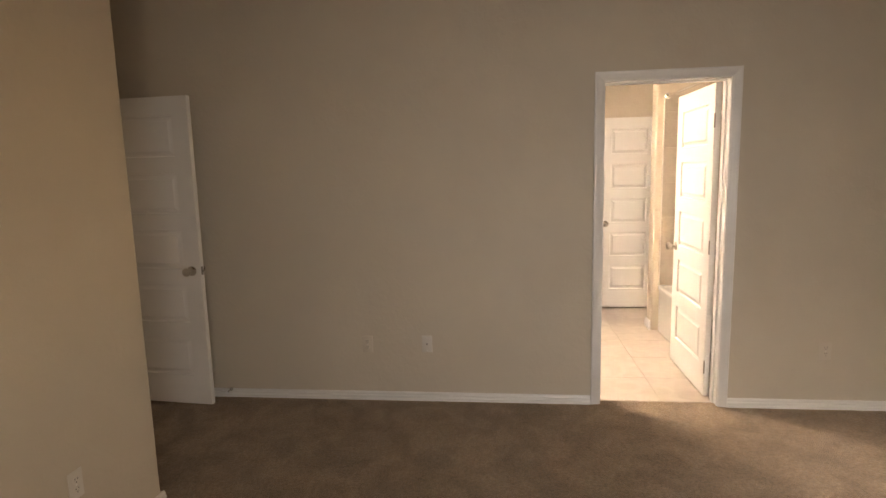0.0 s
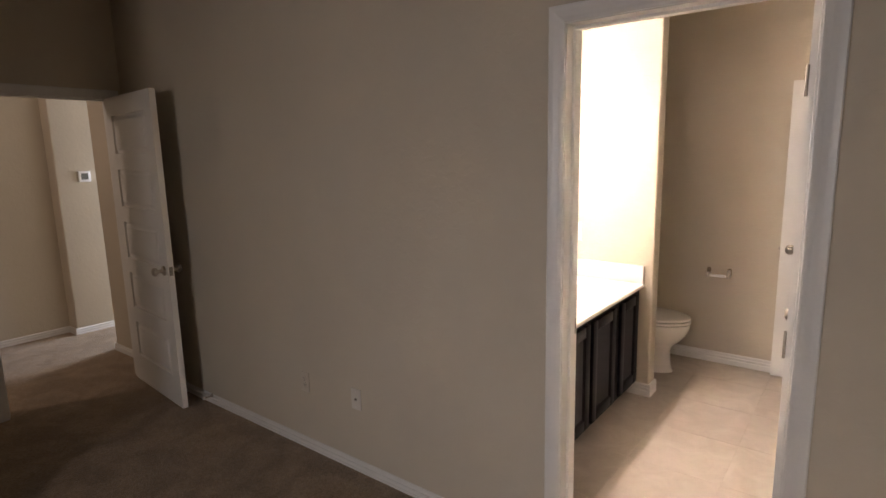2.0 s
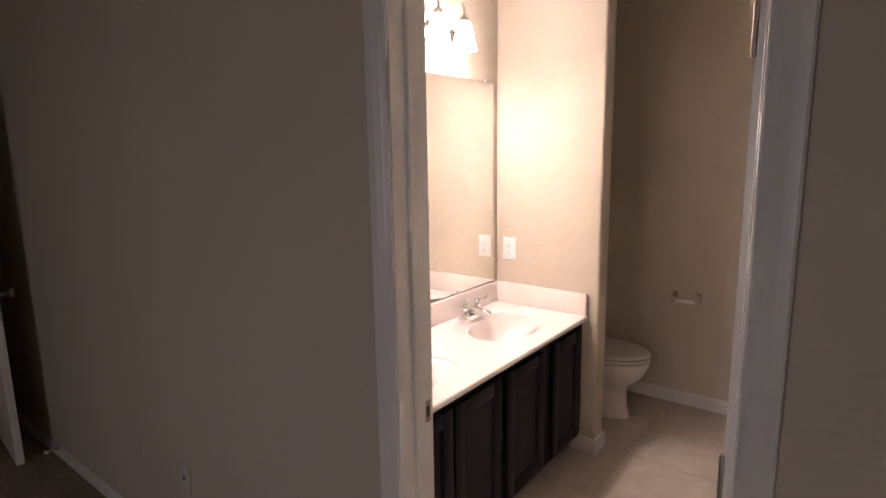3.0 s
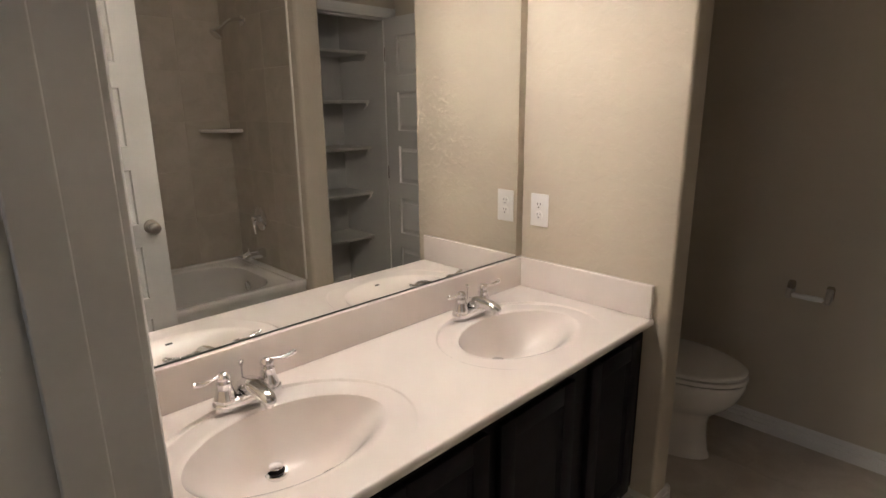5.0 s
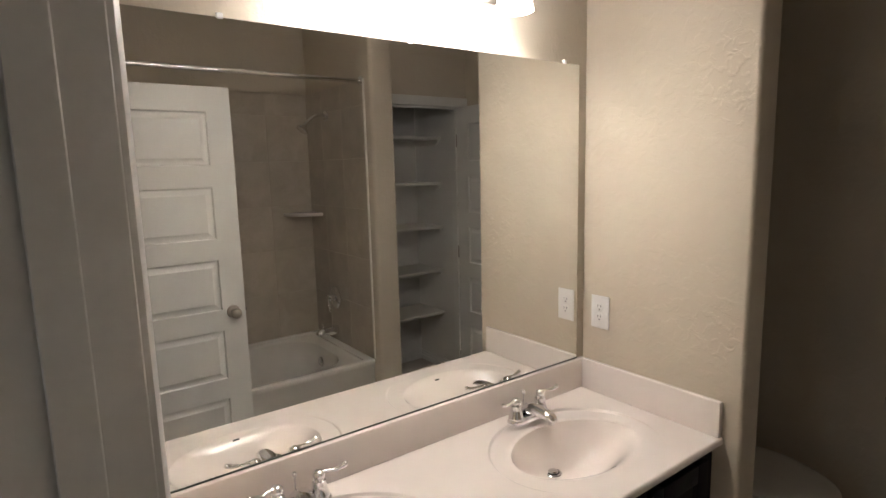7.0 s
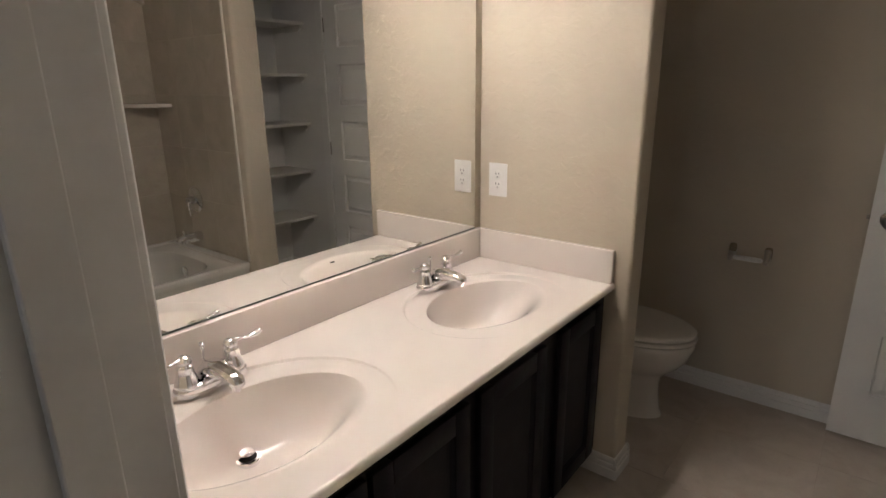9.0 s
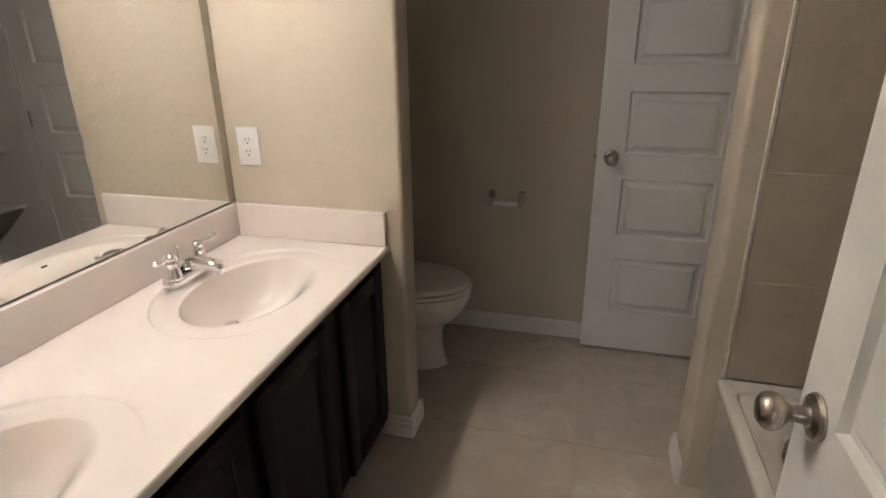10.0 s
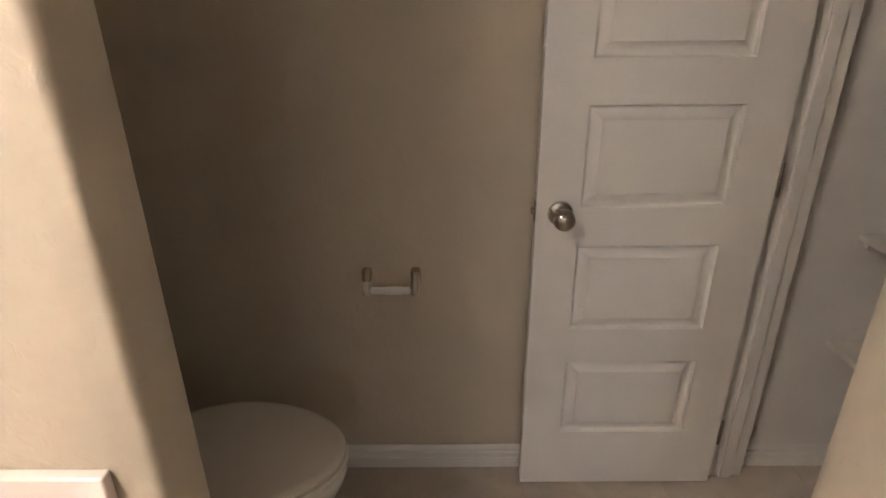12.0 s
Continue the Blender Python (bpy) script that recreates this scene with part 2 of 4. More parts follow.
M_PANE.use_nodes = True
M_PANE.node_tree.nodes["Principled BSDF"].inputs["Transmission Weight"].default_value = 1.0
M_PANE.node_tree.nodes["Principled BSDF"].inputs["Roughness"].default_value = 0.0

# ---- mesh helpers ----


def add_box(bm, lo, hi, bevel=0.0, seg=2, only=None):
    """A box in bm; only='z' rounds upright edges alone."""
    vs = [bm.verts.new((x, y, z)) for x in (lo[0], hi[0]) for y in (lo[1], hi[1]) for z in (lo[2], hi[2])]
    fs = [(0, 1, 3, 2), (4, 6, 7, 5), (0, 4, 5, 1), (2, 3, 7, 6), (0, 2, 6, 4), (1, 5, 7, 3)]
    faces = [bm.faces.new([vs[i] for i in f]) for f in fs]
    if bevel:
        edges = {e for f in faces for e in f.edges}
        if only == "z":
            edges = {e for e in edges if abs(e.verts[0].co.z - e.verts[1].co.z) > 1e-6}
        bmesh.ops.bevel(bm, geom=list(edges), offset=bevel, segments=seg, profile=0.5, affect="EDGES")
    return bm


def box(lo, hi, bevel=0.0, seg=2, only=None):
    return add_box(bmesh.new(), lo, hi, bevel, seg, only)


def add_rings(bm, rings, cap0=True, cap1=True):
    """A skin over rings of points (all of one length)."""
    vv = [[bm.verts.new(p) for p in r] for r in rings]
    n = len(vv[0])
    for a, b in zip(vv, vv[1:]):
        for i in range(n):
            bm.faces.new((a[i], a[(i + 1) % n], b[(i + 1) % n], b[i]))
    if cap0:
        bm.faces.new(vv[0][::-1])
    if cap1:
        bm.faces.new(vv[-1])
    return bm


def lathe(profile, axis="z", at=(0, 0, 0), n=28, bm=None):
    """A turned shape from (radius, height) pairs along an axis."""
    bm = bm or bmesh.new()
    rings = []
    for r, h in profile:
        ring = []
        for i in range(n):
            a = 2 * math.pi * i / n
            u, v = max(r, 0.0004) * math.cos(a), max(r, 0.0004) * math.sin(a)
            q = {"z": (u, v, h), "x": (h, u, v), "y": (v, h, u)}[axis]
            ring.append((q[0] + at[0], q[1] + at[1], q[2] + at[2]))
        rings.append(ring)
    return add_rings(bm, rings)


def tube(points, radii, n=14, bm=None, flat=1.0):
    """A tube along points; radii one number or one per point."""
    bm = bm or bmesh.new()
    pts = [Vector(p) for p in points]
    if not isinstance(radii, (list, tuple)):
        radii = [radii] * len(pts)
    rings, up = [], None
    for i, p in enumerate(pts):
        d = (pts[min(i + 1, len(pts) - 1)] - pts[max(i - 1, 0)]).normalized()
        if up is None:
            up = Vector((0, 0, 1)) if abs(d.z) < 0.9 else Vector((1, 0, 0))
        s = d.cross(up).normalized()
        up = s.cross(d).normalized()
        rings.append([p + s * math.cos(2 * math.pi * k / n) * radii[i] + up * math.sin(2 * math.pi * k / n) * radii[i] * flat for k in range(n)])
    return add_rings(bm, rings)


def smooth_path(points, steps=6):
    """Points of a Catmull-Rom curve through the given points."""
    p = [Vector(q) for q in points]
    p = [2 * p[0] - p[1]] + p + [2 * p[-1] - p[-2]]
    out = []
    for i in range(1, len(p) - 2):
        for k in range(steps):
            t = k / steps
            a, b, c, d = p[i - 1], p[i], p[i + 1], p[i + 2]
            out.append(0.5 * (2 * b + (c - a) * t + (2 * a - 5 * b + 4 * c - d) * t * t + (3 * b - a - 3 * c + d) * t ** 3))
    return out + [p[-2]]


def mesh_of(name, bm, material, smooth=True):
    bmesh.ops.recalc_face_normals(bm, faces=bm.faces)
    me = bpy.data.meshes.new(name)
    bm.to_mesh(me)
    bm.free()
    me.materials.append(material)
    if smooth:
        me.shade_smooth()
        me.set_sharp_from_angle(angle=radians(38))
    return me


def part(name, bm, material, parent=None, label="", smooth=True):
    ob = new(name, mesh_of(name, bm, material, smooth))
    if parent is not None:
        ob.parent = parent
    if label:
        tagged(ob, label)
    return ob


def thing(name, at, label, category, group="", kind="", turn=0.0):
    ob = new(name)
    ob.empty_display_size = 0.1
    ob.matrix_basis = pose(*at, 0, 0, turn)
    return tagged(ob, label, category, group, kind)


def structure(name, bm, material, label, category, smooth=True):
    return tagged(part(name, bm, material, None, "", smooth), label, category, "", "structure")


# ---- plan, in metres ----
TOP = 2.72          # ceilings
DIV = 0.125         # bath face of the wall between bedroom and bath
JL, JR, HEAD = 0.068, 0.798, 2.05   # clear opening of the bath doorway
MIRX = -0.751       # vanity wall
SIDE0, SIDE1, PIER = 1.737, 1.850, -0.130   # stub wall beside the vanity
TUBY0, TUBY1, TUBX0, TUBX1 = 0.180, 1.705, 0.870, 1.73
PILX, PILY1 = 0.817, 1.875
BACK = 2.645
CLX0, CLX1 = 1.078, 1.193
CLY0, CLY1 = 1.972, 2.588
BEDX0, BEDX1, NEARX, NEARY = -3.345, 1.81, -2.187, -1.26
BDY0, BDY1 = -0.905, -0.082   # bedroom doorway in the wall at BEDX0


def wall_with_opening(name, axis, a0, a1, t0, t1, o0, o1, head, label):
    """A wall along axis from a0 to a1, thick from t0 to t1, with an opening from o0 to o1 up to head."""
    bm = bmesh.new()
    for u0, u1, z0, z1 in ((a0, o0, 0, TOP), (o1, a1, 0, TOP), (o0, o1, head, TOP)):
        if axis == "x":
            add_box(bm, (u0, t0, z0), (u1, t1, z1))
        else:
            add_box(bm, (t0, u0, z0), (t1, u1, z1))
    bmesh.ops.remove_doubles(bm, verts=bm.verts, dist=1e-5)
    return structure(name, bm, M_WALL, label, "wall")


structure("floor_carpet", box((-5.32, -5.3, -0.12), (BEDX1 + 0.2, 0.055, -0.004)), M_CARPET, "worn brown cut-pile carpet of bedroom and hall", "carpet")
structure("floor_carpet", box((-5.32, 0.055, -0.12), (-3.4, 4.0, -0.004)), M_CARPET, "worn brown cut-pile carpet beyond the hall", "carpet")
structure("floor_bath", box((-0.9, 0.055, -0.12), (1.85, 2.85, -0.0015)), M_GROUT, "tan grout bed under the bath's floor tiles", "floor")
structure("ceiling", box((-5.32, -5.3, TOP), (2.0, 4.0, TOP + 0.12)), M_CEIL, "off-white textured plaster ceiling", "ceiling")

wall_with_opening("wall_bath_front", "x", BEDX0, 2.0, 0.0, DIV, JL - 0.015, JR + 0.015, HEAD + 0.015, "greige painted plaster wall with the bath doorway")
wall_with_opening("wall_hall", "y", NEARY, 0.32, BEDX0 - 0.115, BEDX0, BDY0 - 0.015, BDY1 + 0.015, HEAD + 0.015, "greige painted wall with the bedroom doorway")
structure("wall_bedroom_left", box((NEARX - 0.115, -5.3, 0), (NEARX, NEARY, TOP), 0.018, 4, "z"), M_WALL, "greige painted plaster wall with a rounded corner", "wall")
structure("wall_entry_side", box((BEDX0 - 0.115, NEARY - 0.12, 0), (NEARX - 0.11, NEARY - 0.001, TOP)), M_WALL, "greige painted plaster wall of the entry", "wall")
structure("wall_bedroom_right", box((BEDX1, -5.3, 0), (BEDX1 + 0.12, 0.0, TOP)), M_WALL, "greige painted plaster wall", "wall")
wall_back = bmesh.new()
for lo, hi in (((NEARX, -5.32, 0), (-0.5, -5.2, TOP)), ((1.1, -5.32, 0), (BEDX1, -5.2, TOP)), ((-0.5, -5.32, 0), (1.1, -5.2, 0.9)), ((-0.5, -5.32, 2.25), (1.1, -5.2, TOP))):
    add_box(wall_back, lo, hi)
structure("wall_bedroom_back", wall_back, M_WALL, "greige painted plaster wall with the added window", "wall")
# window out of view, added to give the bedroom's daylight a source
win = thing("window_1", (0.3, -5.2, 0.9), "white-framed window added out of view in the back wall", "window", "", "structure")
fr = bmesh.new()
for lo, hi in (((-0.8, -0.09, 0), (-0.75, -0.03, 1.35)), ((0.75, -0.09, 0), (0.8, -0.03, 1.35)), ((-0.75, -0.09, 0), (0.75, -0.03, 0.05)), ((-0.75, -0.09, 1.30), (0.75, -0.03, 1.35)), ((-0.75, -0.085, 0.65), (0.75, -0.035, 0.69))):
    add_box(fr, lo, hi, 0.004, 1)
part("window_frame", fr, M_TRIM, win)
for z0, z1 in ((0.05, 0.65), (0.69, 1.30)):
    pane = part("pane", box((-0.75, -0.062, z0), (0.75, -0.058, z1)), M_PANE, win, "", False)
    pane.visible_shadow = False
part("window_sill", box((-0.84, -0.03, -0.03), (0.84, 0.05, 0.0), 0.006, 2), M_TRIM, win)

# hall
structure("wall_hall_right", box((-4.19, 0.088, 0), (BEDX0 - 0.115, 0.21, TOP), 0.016, 3, "z"), M_WALL, "greige painted hall wall", "wall")
structure("wall_hall_far", box((-5.3, 0.05, 0), (-4.96, 4.0, TOP), 0.016, 3, "z"), M_WALL, "greige painted hall wall that carries the thermostat", "wall")
structure("wall_hall_far", box((-5.32, -5.3, 0), (-5.13, 0.05, TOP)), M_WALL, "greige painted far hall wall", "wall")
structure("wall_hall_end", box((-5.13, -5.3, 0), (NEARX - 0.12, -5.18, TOP)), M_WALL, "greige painted hall end wall", "wall")
structure("wall_far_room", box((-4.96, 3.6, 0), (-3.2, 3.72, TOP)), M_WALL, "greige painted far room wall", "wall")
structure("wall_far_room", box((-3.4, 0.32, 0), (-3.28, 3.6, TOP)), M_WALL, "greige painted far room wall", "wall")

# bath shell
structure("wall_vanity", box((MIRX - 0.12, DIV, 0), (MIRX, BACK + 0.12, TOP)), M_WALL, "greige textured plaster wall behind the vanity", "wall")
structure("wall_stub", box((MIRX, SIDE0, 0), (PIER, SIDE1, TOP), 0.014, 4, "z"), M_WALL, "greige textured stub wall with rounded corners beside the vanity", "wall")
structure("wall_bath_back", box((MIRX, BACK, 0), (1.84, BACK + 0.12, TOP)), M_WALL, "greige textured plaster wall behind the toilet", "wall")
structure("wall_tub_end", box((PILX, TUBY1 + 0.012, 0), (1.82, PILY1, TOP), 0.02, 5, "z"), M_WALL, "greige textured plumbing wall with rounded corners at the tub's end", "wall")
structure("wall_tub_front", box((PILX + 0.04, DIV, 0), (1.82, TUBY0 - 0.012, TOP)), M_WALL, "greige textured wall at the tub's head", "wall")
structure("wall_tub_back", box((TUBX1 + 0.012, TUBY0 - 0.02, 0), (1.84, BACK, TOP)), M_WALL, "greige textured wall behind tub and closet", "wall")
wall_with_opening("wall_closet", "y", PILY1, BACK, CLX0, CLX1, CLY0 - 0.015, CLY1 + 0.015, HEAD + 0.015, "greige textured wall with the linen closet's doorway")

# the linen closet is painted white inside
for lo, hi in (((CLX1, BACK - 0.004, 0), (TUBX1 + 0.008, BACK, TOP)), ((CLX1, PILY1, 0), (TUBX1 + 0.008, PILY1 + 0.004, TOP)), ((TUBX1 + 0.008, PILY1, 0), (TUBX1 + 0.012, BACK, TOP))):
    structure("wall_closet_inside", box(lo, hi), M_CLOSET, "white painted wall inside the linen closet", "wall")

# ---- trim ----
CASING = ((0.0, 0.0), (0.0, 0.007), (0.004, 0.010), (0.016, 0.0105), (0.020, 0.0135), (0.034, 0.0145), (0.040, 0.017), (0.053, 0.0175), (0.057, 0.014), (0.057, 0.0))
BASE = ((0.0, 0.0), (0.0145, 0.0), (0.0145, 0.034), (0.0135, 0.037), (0.0095, 0.039), (0.0095, 0.043), (0.0130, 0.046), (0.0135, 0.056), (0.0120, 0.060), (0.0075, 0.062), (0.0075, 0.066), (0.0100, 0.069), (0.0095, 0.075), (0.0060, 0.082), (0.0035, 0.085), (0.0, 0.085))


def casing(name, axis, o0, o1, head, plane, out, label):
    """Moulded casing round an opening from o0 to o1 on a wall face at plane; out: +1 or -1, the side it stands out to."""
    top = thing(name, (0, 0, 0), label, "door casing", "", "structure")

    def leg(pname, ends):
        bm = bmesh.new()
        rings = []
        for (u, z, du, dz) in ends:
            ring = []
            for w, d in CASING:
                a, b, c = u + du * w, plane + out * d, z + dz * w
                ring.append((a, b, c) if axis == "x" else (b, a, c))
            rings.append(ring)
        part(pname, add_rings(bm, rings), M_TRIM, top)

    g = 0.004
    leg("casing_leg", ((o0 - g, 0, -1, 0), (o0 - g, head + g, -1, 1)))
    leg("casing_leg", ((o1 + g, 0, 1, 0), (o1 + g, head + g, 1, 1)))
    leg("casing_head", ((o0 - g, head + g, -1, 1), (o1 + g, head + g, 1, 1)))
    return top


def jamb(name, axis, o0, o1, head, t0, t1, stop, label):
    """Door lining with stops; stop: where the stop's strip lies across the wall's thickness."""
    top = thing(name, (0, 0, 0), label, "door frame", "", "structure")

    def piece(pname, u0, u1, v0, v1, z0, z1):
        lo, hi = ((u0, v0, z0), (u1, v1, z1)) if axis == "x" else ((v0, u0, z0), (v1, u1, z1))
        part(pname, box(lo, hi, 0.0015, 1), M_TRIM, top)

    piece("jamb", o0 - 0.0145, o0, t0 - 0.001, t1 + 0.001, 0, head)
    piece("jamb", o1, o1 + 0.0145, t0 - 0.001, t1 + 0.001, 0, head)
    piece("jamb_head", o0 - 0.0145, o1 + 0.0145, t0 - 0.001, t1 + 0.001, head, head + 0.0145)
    s0, s1 = stop
    piece("door_stop", o0, o0 + 0.011, s0, s1, 0, head - 0.011)
    piece("door_stop", o1 - 0.011, o1, s0, s1, 0, head - 0.011)
    piece("door_stop", o0, o1, s0, s1, head - 0.011, head)
    return top


casing("casing_bath_door_bedroom", "x", JL, JR, HEAD, 0.0, -1, "white moulded door casing on the bedroom side")
casing("casing_bath_door_inner", "x", JL, JR, HEAD, DIV, 1, "white moulded door casing on the bath side")
frame_bath = jamb("frame_bath_door", "x", JL, JR, HEAD, 0.0, DIV, (0.050, 0.086), "white painted door frame with stops")
casing("casing_bedroom_door", "y", BDY0, BDY1, HEAD, BEDX0, 1, "white moulded casing round the bedroom doorway")
casing("casing_bedroom_door_hall", "y", BDY0, BDY1, HEAD, BEDX0 - 0.115, -1, "white moulded casing on the hall side")
jamb("frame_bedroom_door", "y", BDY0, BDY1, HEAD, BEDX0 - 0.115, BEDX0, (BEDX0 - 0.075, BEDX0 - 0.040), "white painted door frame with stops")
casing("casing_closet_door", "y", CLY0, CLY1, HEAD, CLX0, -1, "white moulded casing round the closet doorway")
jamb("frame_closet_door", "y", CLY0, CLY1, HEAD, CLX0, CLX1, (CLX0 + 0.042, CLX0 + 0.077), "white painted closet door frame with stops")
part("strike_plate", box((JL - 0.0005, 0.094, 0.925), (JL + 0.0015, 0.118, 0.985), 0.0005, 1), M_BRASS, frame_bath, "small metal strike plate")
part("strike_hole", box((JL + 0.0012, 0.100, 0.940), (JL + 0.0020, 0.111, 0.970)), M_DARK, frame_bath)


def baseboard(p0, p1, out, sink=0.0, name="baseboard"):
    """Moulded board along the floor from p0 to p1 (x, y), standing out towards out."""
    bm = bmesh.new()
    rings = [[(p[0] + out[0] * d, p[1] + out[1] * d, max(h - sink, -0.003)) for d, h in BASE] for p in (p0, p1)]
    structure(name, add_rings(bm, rings), M_TRIM, "white moulded baseboard", "baseboard")


C = 0.061
for p0, p1, out in (
    ((BEDX0 + 0.02, 0), (JL - C - 0.002, 0), (0, -1)), ((JR + C + 0.002, 0), (BEDX1, 0), (0, -1)),
    ((BEDX1, -5.2), (BEDX1, -0.013), (-1, 0)),
    ((NEARX, -5.2), (NEARX, NEARY + 0.012), (1, 0)), ((BEDX0, NEARY), (NEARX + 0.0125, NEARY), (0, 1)),
    ((BEDX0, NEARY), (BEDX0, BDY0 - C), (1, 0)),
    ((-4.2025, 0.088), (BEDX0 - 0.115, 0.088), (0, -1)), ((-4.19, 0.0755), (-4.19, 0.21), (-1, 0)),
    ((-5.13, -5.2), (-5.13, 0.05), (1, 0)), ((-4.96, 0.0375), (-4.96, 3.6), (1, 0)), ((-5.13, 0.05), (-4.9475, 0.05), (0, -1)),
    ((NEARX, -5.2), (BEDX1, -5.2), (0, 1)),
    ((PIER, SIDE0 - 0.0125), (PIER, SIDE1 + 0.0125), (1, 0)), ((-0.27, SIDE0), (PIER + 0.0125, SIDE0), (0, -1)), ((MIRX, SIDE1), (PIER + 0.0125, SIDE1), (0, 1)),
    ((MIRX, BACK), (CLX0, BACK), (0, -1)), ((MIRX, SIDE1), (MIRX, BACK), (1, 0)),
    ((PILX, TUBY1 + 0.012), (PILX, PILY1 + 0.0125), (-1, 0)), ((PILX - 0.0125, PILY1), (CLX0, PILY1), (0, 1)),
    ((CLX1, BACK), (TUBX1 + 0.012, BACK), (0, -1)), ((TUBX1 + 0.012, PILY1), (TUBX1 + 0.012, BACK), (-1, 0)), ((CLX1, PILY1), (TUBX1 + 0.012, PILY1), (0, 1)),
):
    # the carpet's pile hides the foot of the boards outside the bath
    baseboard(p0, p1, out, 0.028 if max(p0[1], p1[1]) < 0.01 or p0[0] < -3.3 else 0.0)

# ---- doors ----


def knob(parent, at, out, label="brushed nickel door knob"):
    """A round knob on its rose, standing out along +y or -y of the leaf."""
    pr = [(0.0, 0.0), (0.032, 0.0), (0.033, 0.004), (0.030, 0.009), (0.016, 0.013), (0.012, 0.020), (0.0115, 0.034), (0.017, 0.041), (0.0245, 0.048), (0.0275, 0.058), (0.0255, 0.067), (0.017, 0.074), (0.0, 0.076)]
    part("door_knob", lathe([(r, h * out) for r, h in pr], "y", at), M_NICKEL, parent, label)


def panel_door(name, at, turn, width, label, swing=1):
    """A five-panel moulded door; hinge edge at the origin, leaf along +x, faces at y = 0 and y = 0.035."""
    d = thing(name, at, label, "door", "", "structure", turn)
    h, t, stile = 2.03, 0.035, 0.113
    z0, ph, pitch = 0.203, 0.256, 0.3630
    part("stile", box((0, 0, 0), (stile, t, h)), M_DOOR, d)
    part("stile", box((width - stile, 0, 0), (width, t, h)), M_DOOR, d)
    zs = [0.0] + [v for i in range(5) for v in (z0 + i * pitch, z0 + i * pitch + ph)] + [h]
    for a, b in zip(zs[::2], zs[1::2]):
        part("rail", box((stile, 0, a), (width - stile, t, b)), M_DOOR, d)
    w = width - 2 * stile
    pm = bmesh.new()
    steps = ((0.0, 0.0003), (0.0015, 0.0090), (0.004, 0.0140), (0.007, 0.0152), (0.010, 0.0152), (0.034, 0.0022), (0.0355, 0.0006), (0.039, 0.0004))

    def rect(off, y):
        return [(off, y, off), (w - off, y, off), (w - off, y, ph - off), (off, y, ph - off)]

    add_rings(pm, [rect(o, y) for o, y in steps], False, True)
    add_rings(pm, [rect(o, t - y) for o, y in steps], False, True)
    pmesh = mesh_of("panel", pm, M_DOOR)
    for i in range(5):
        q = new("panel", pmesh)
        q.parent = d
        q.location = (stile, 0, z0 + i * pitch)
    kx, kz = width - 0.062, 0.915
    knob(d, (kx, 0, kz), -1)
    knob(d, (kx, t, kz), 1)
    part("latch_plate", box((width - 0.0005, 0.006, kz - 0.028), (width + 0.0012, t - 0.006, kz + 0.028), 0.0004, 1), M_BRASS, d, "metal latch plate")
    part("latch_bolt", box((width + 0.001, 0.011, kz - 0.008), (width + 0.011, t - 0.012, kz + 0.008), 0.003, 2), M_BRASS, d)
    for z in (0.20, 1.0, 1.80):
        hb = lathe([(0.0040, 0.0), (0.0046, 0.002), (0.0046, 0.087), (0.0040, 0.089)], "z", (-0.004, t + 0.002 if swing > 0 else -0.002, z - 0.045), 10)
        part("hinge", hb, M_BRASS, d)
    return d


panel_door("door_bath", (0.797, DIV + 0.012, 0.012), 89.9, 0.758, "white five-panel door with nickel knob, standing open into the bath", 1)
panel_door("door_bedroom", (BEDX0 + 0.012, -0.120, 0.018), -5.2, 0.820, "white five-panel bedroom door, standing open against the wall", 1)
# the closet door is hinged at its far jamb and stands open along the back wall
panel_door("door_closet", (CLX0 - 0.010, 2.587, 0.014), 180.0, 0.600, "white five-panel closet door, standing open along the back wall", 1)

# ---- plates and small bedroom things ----


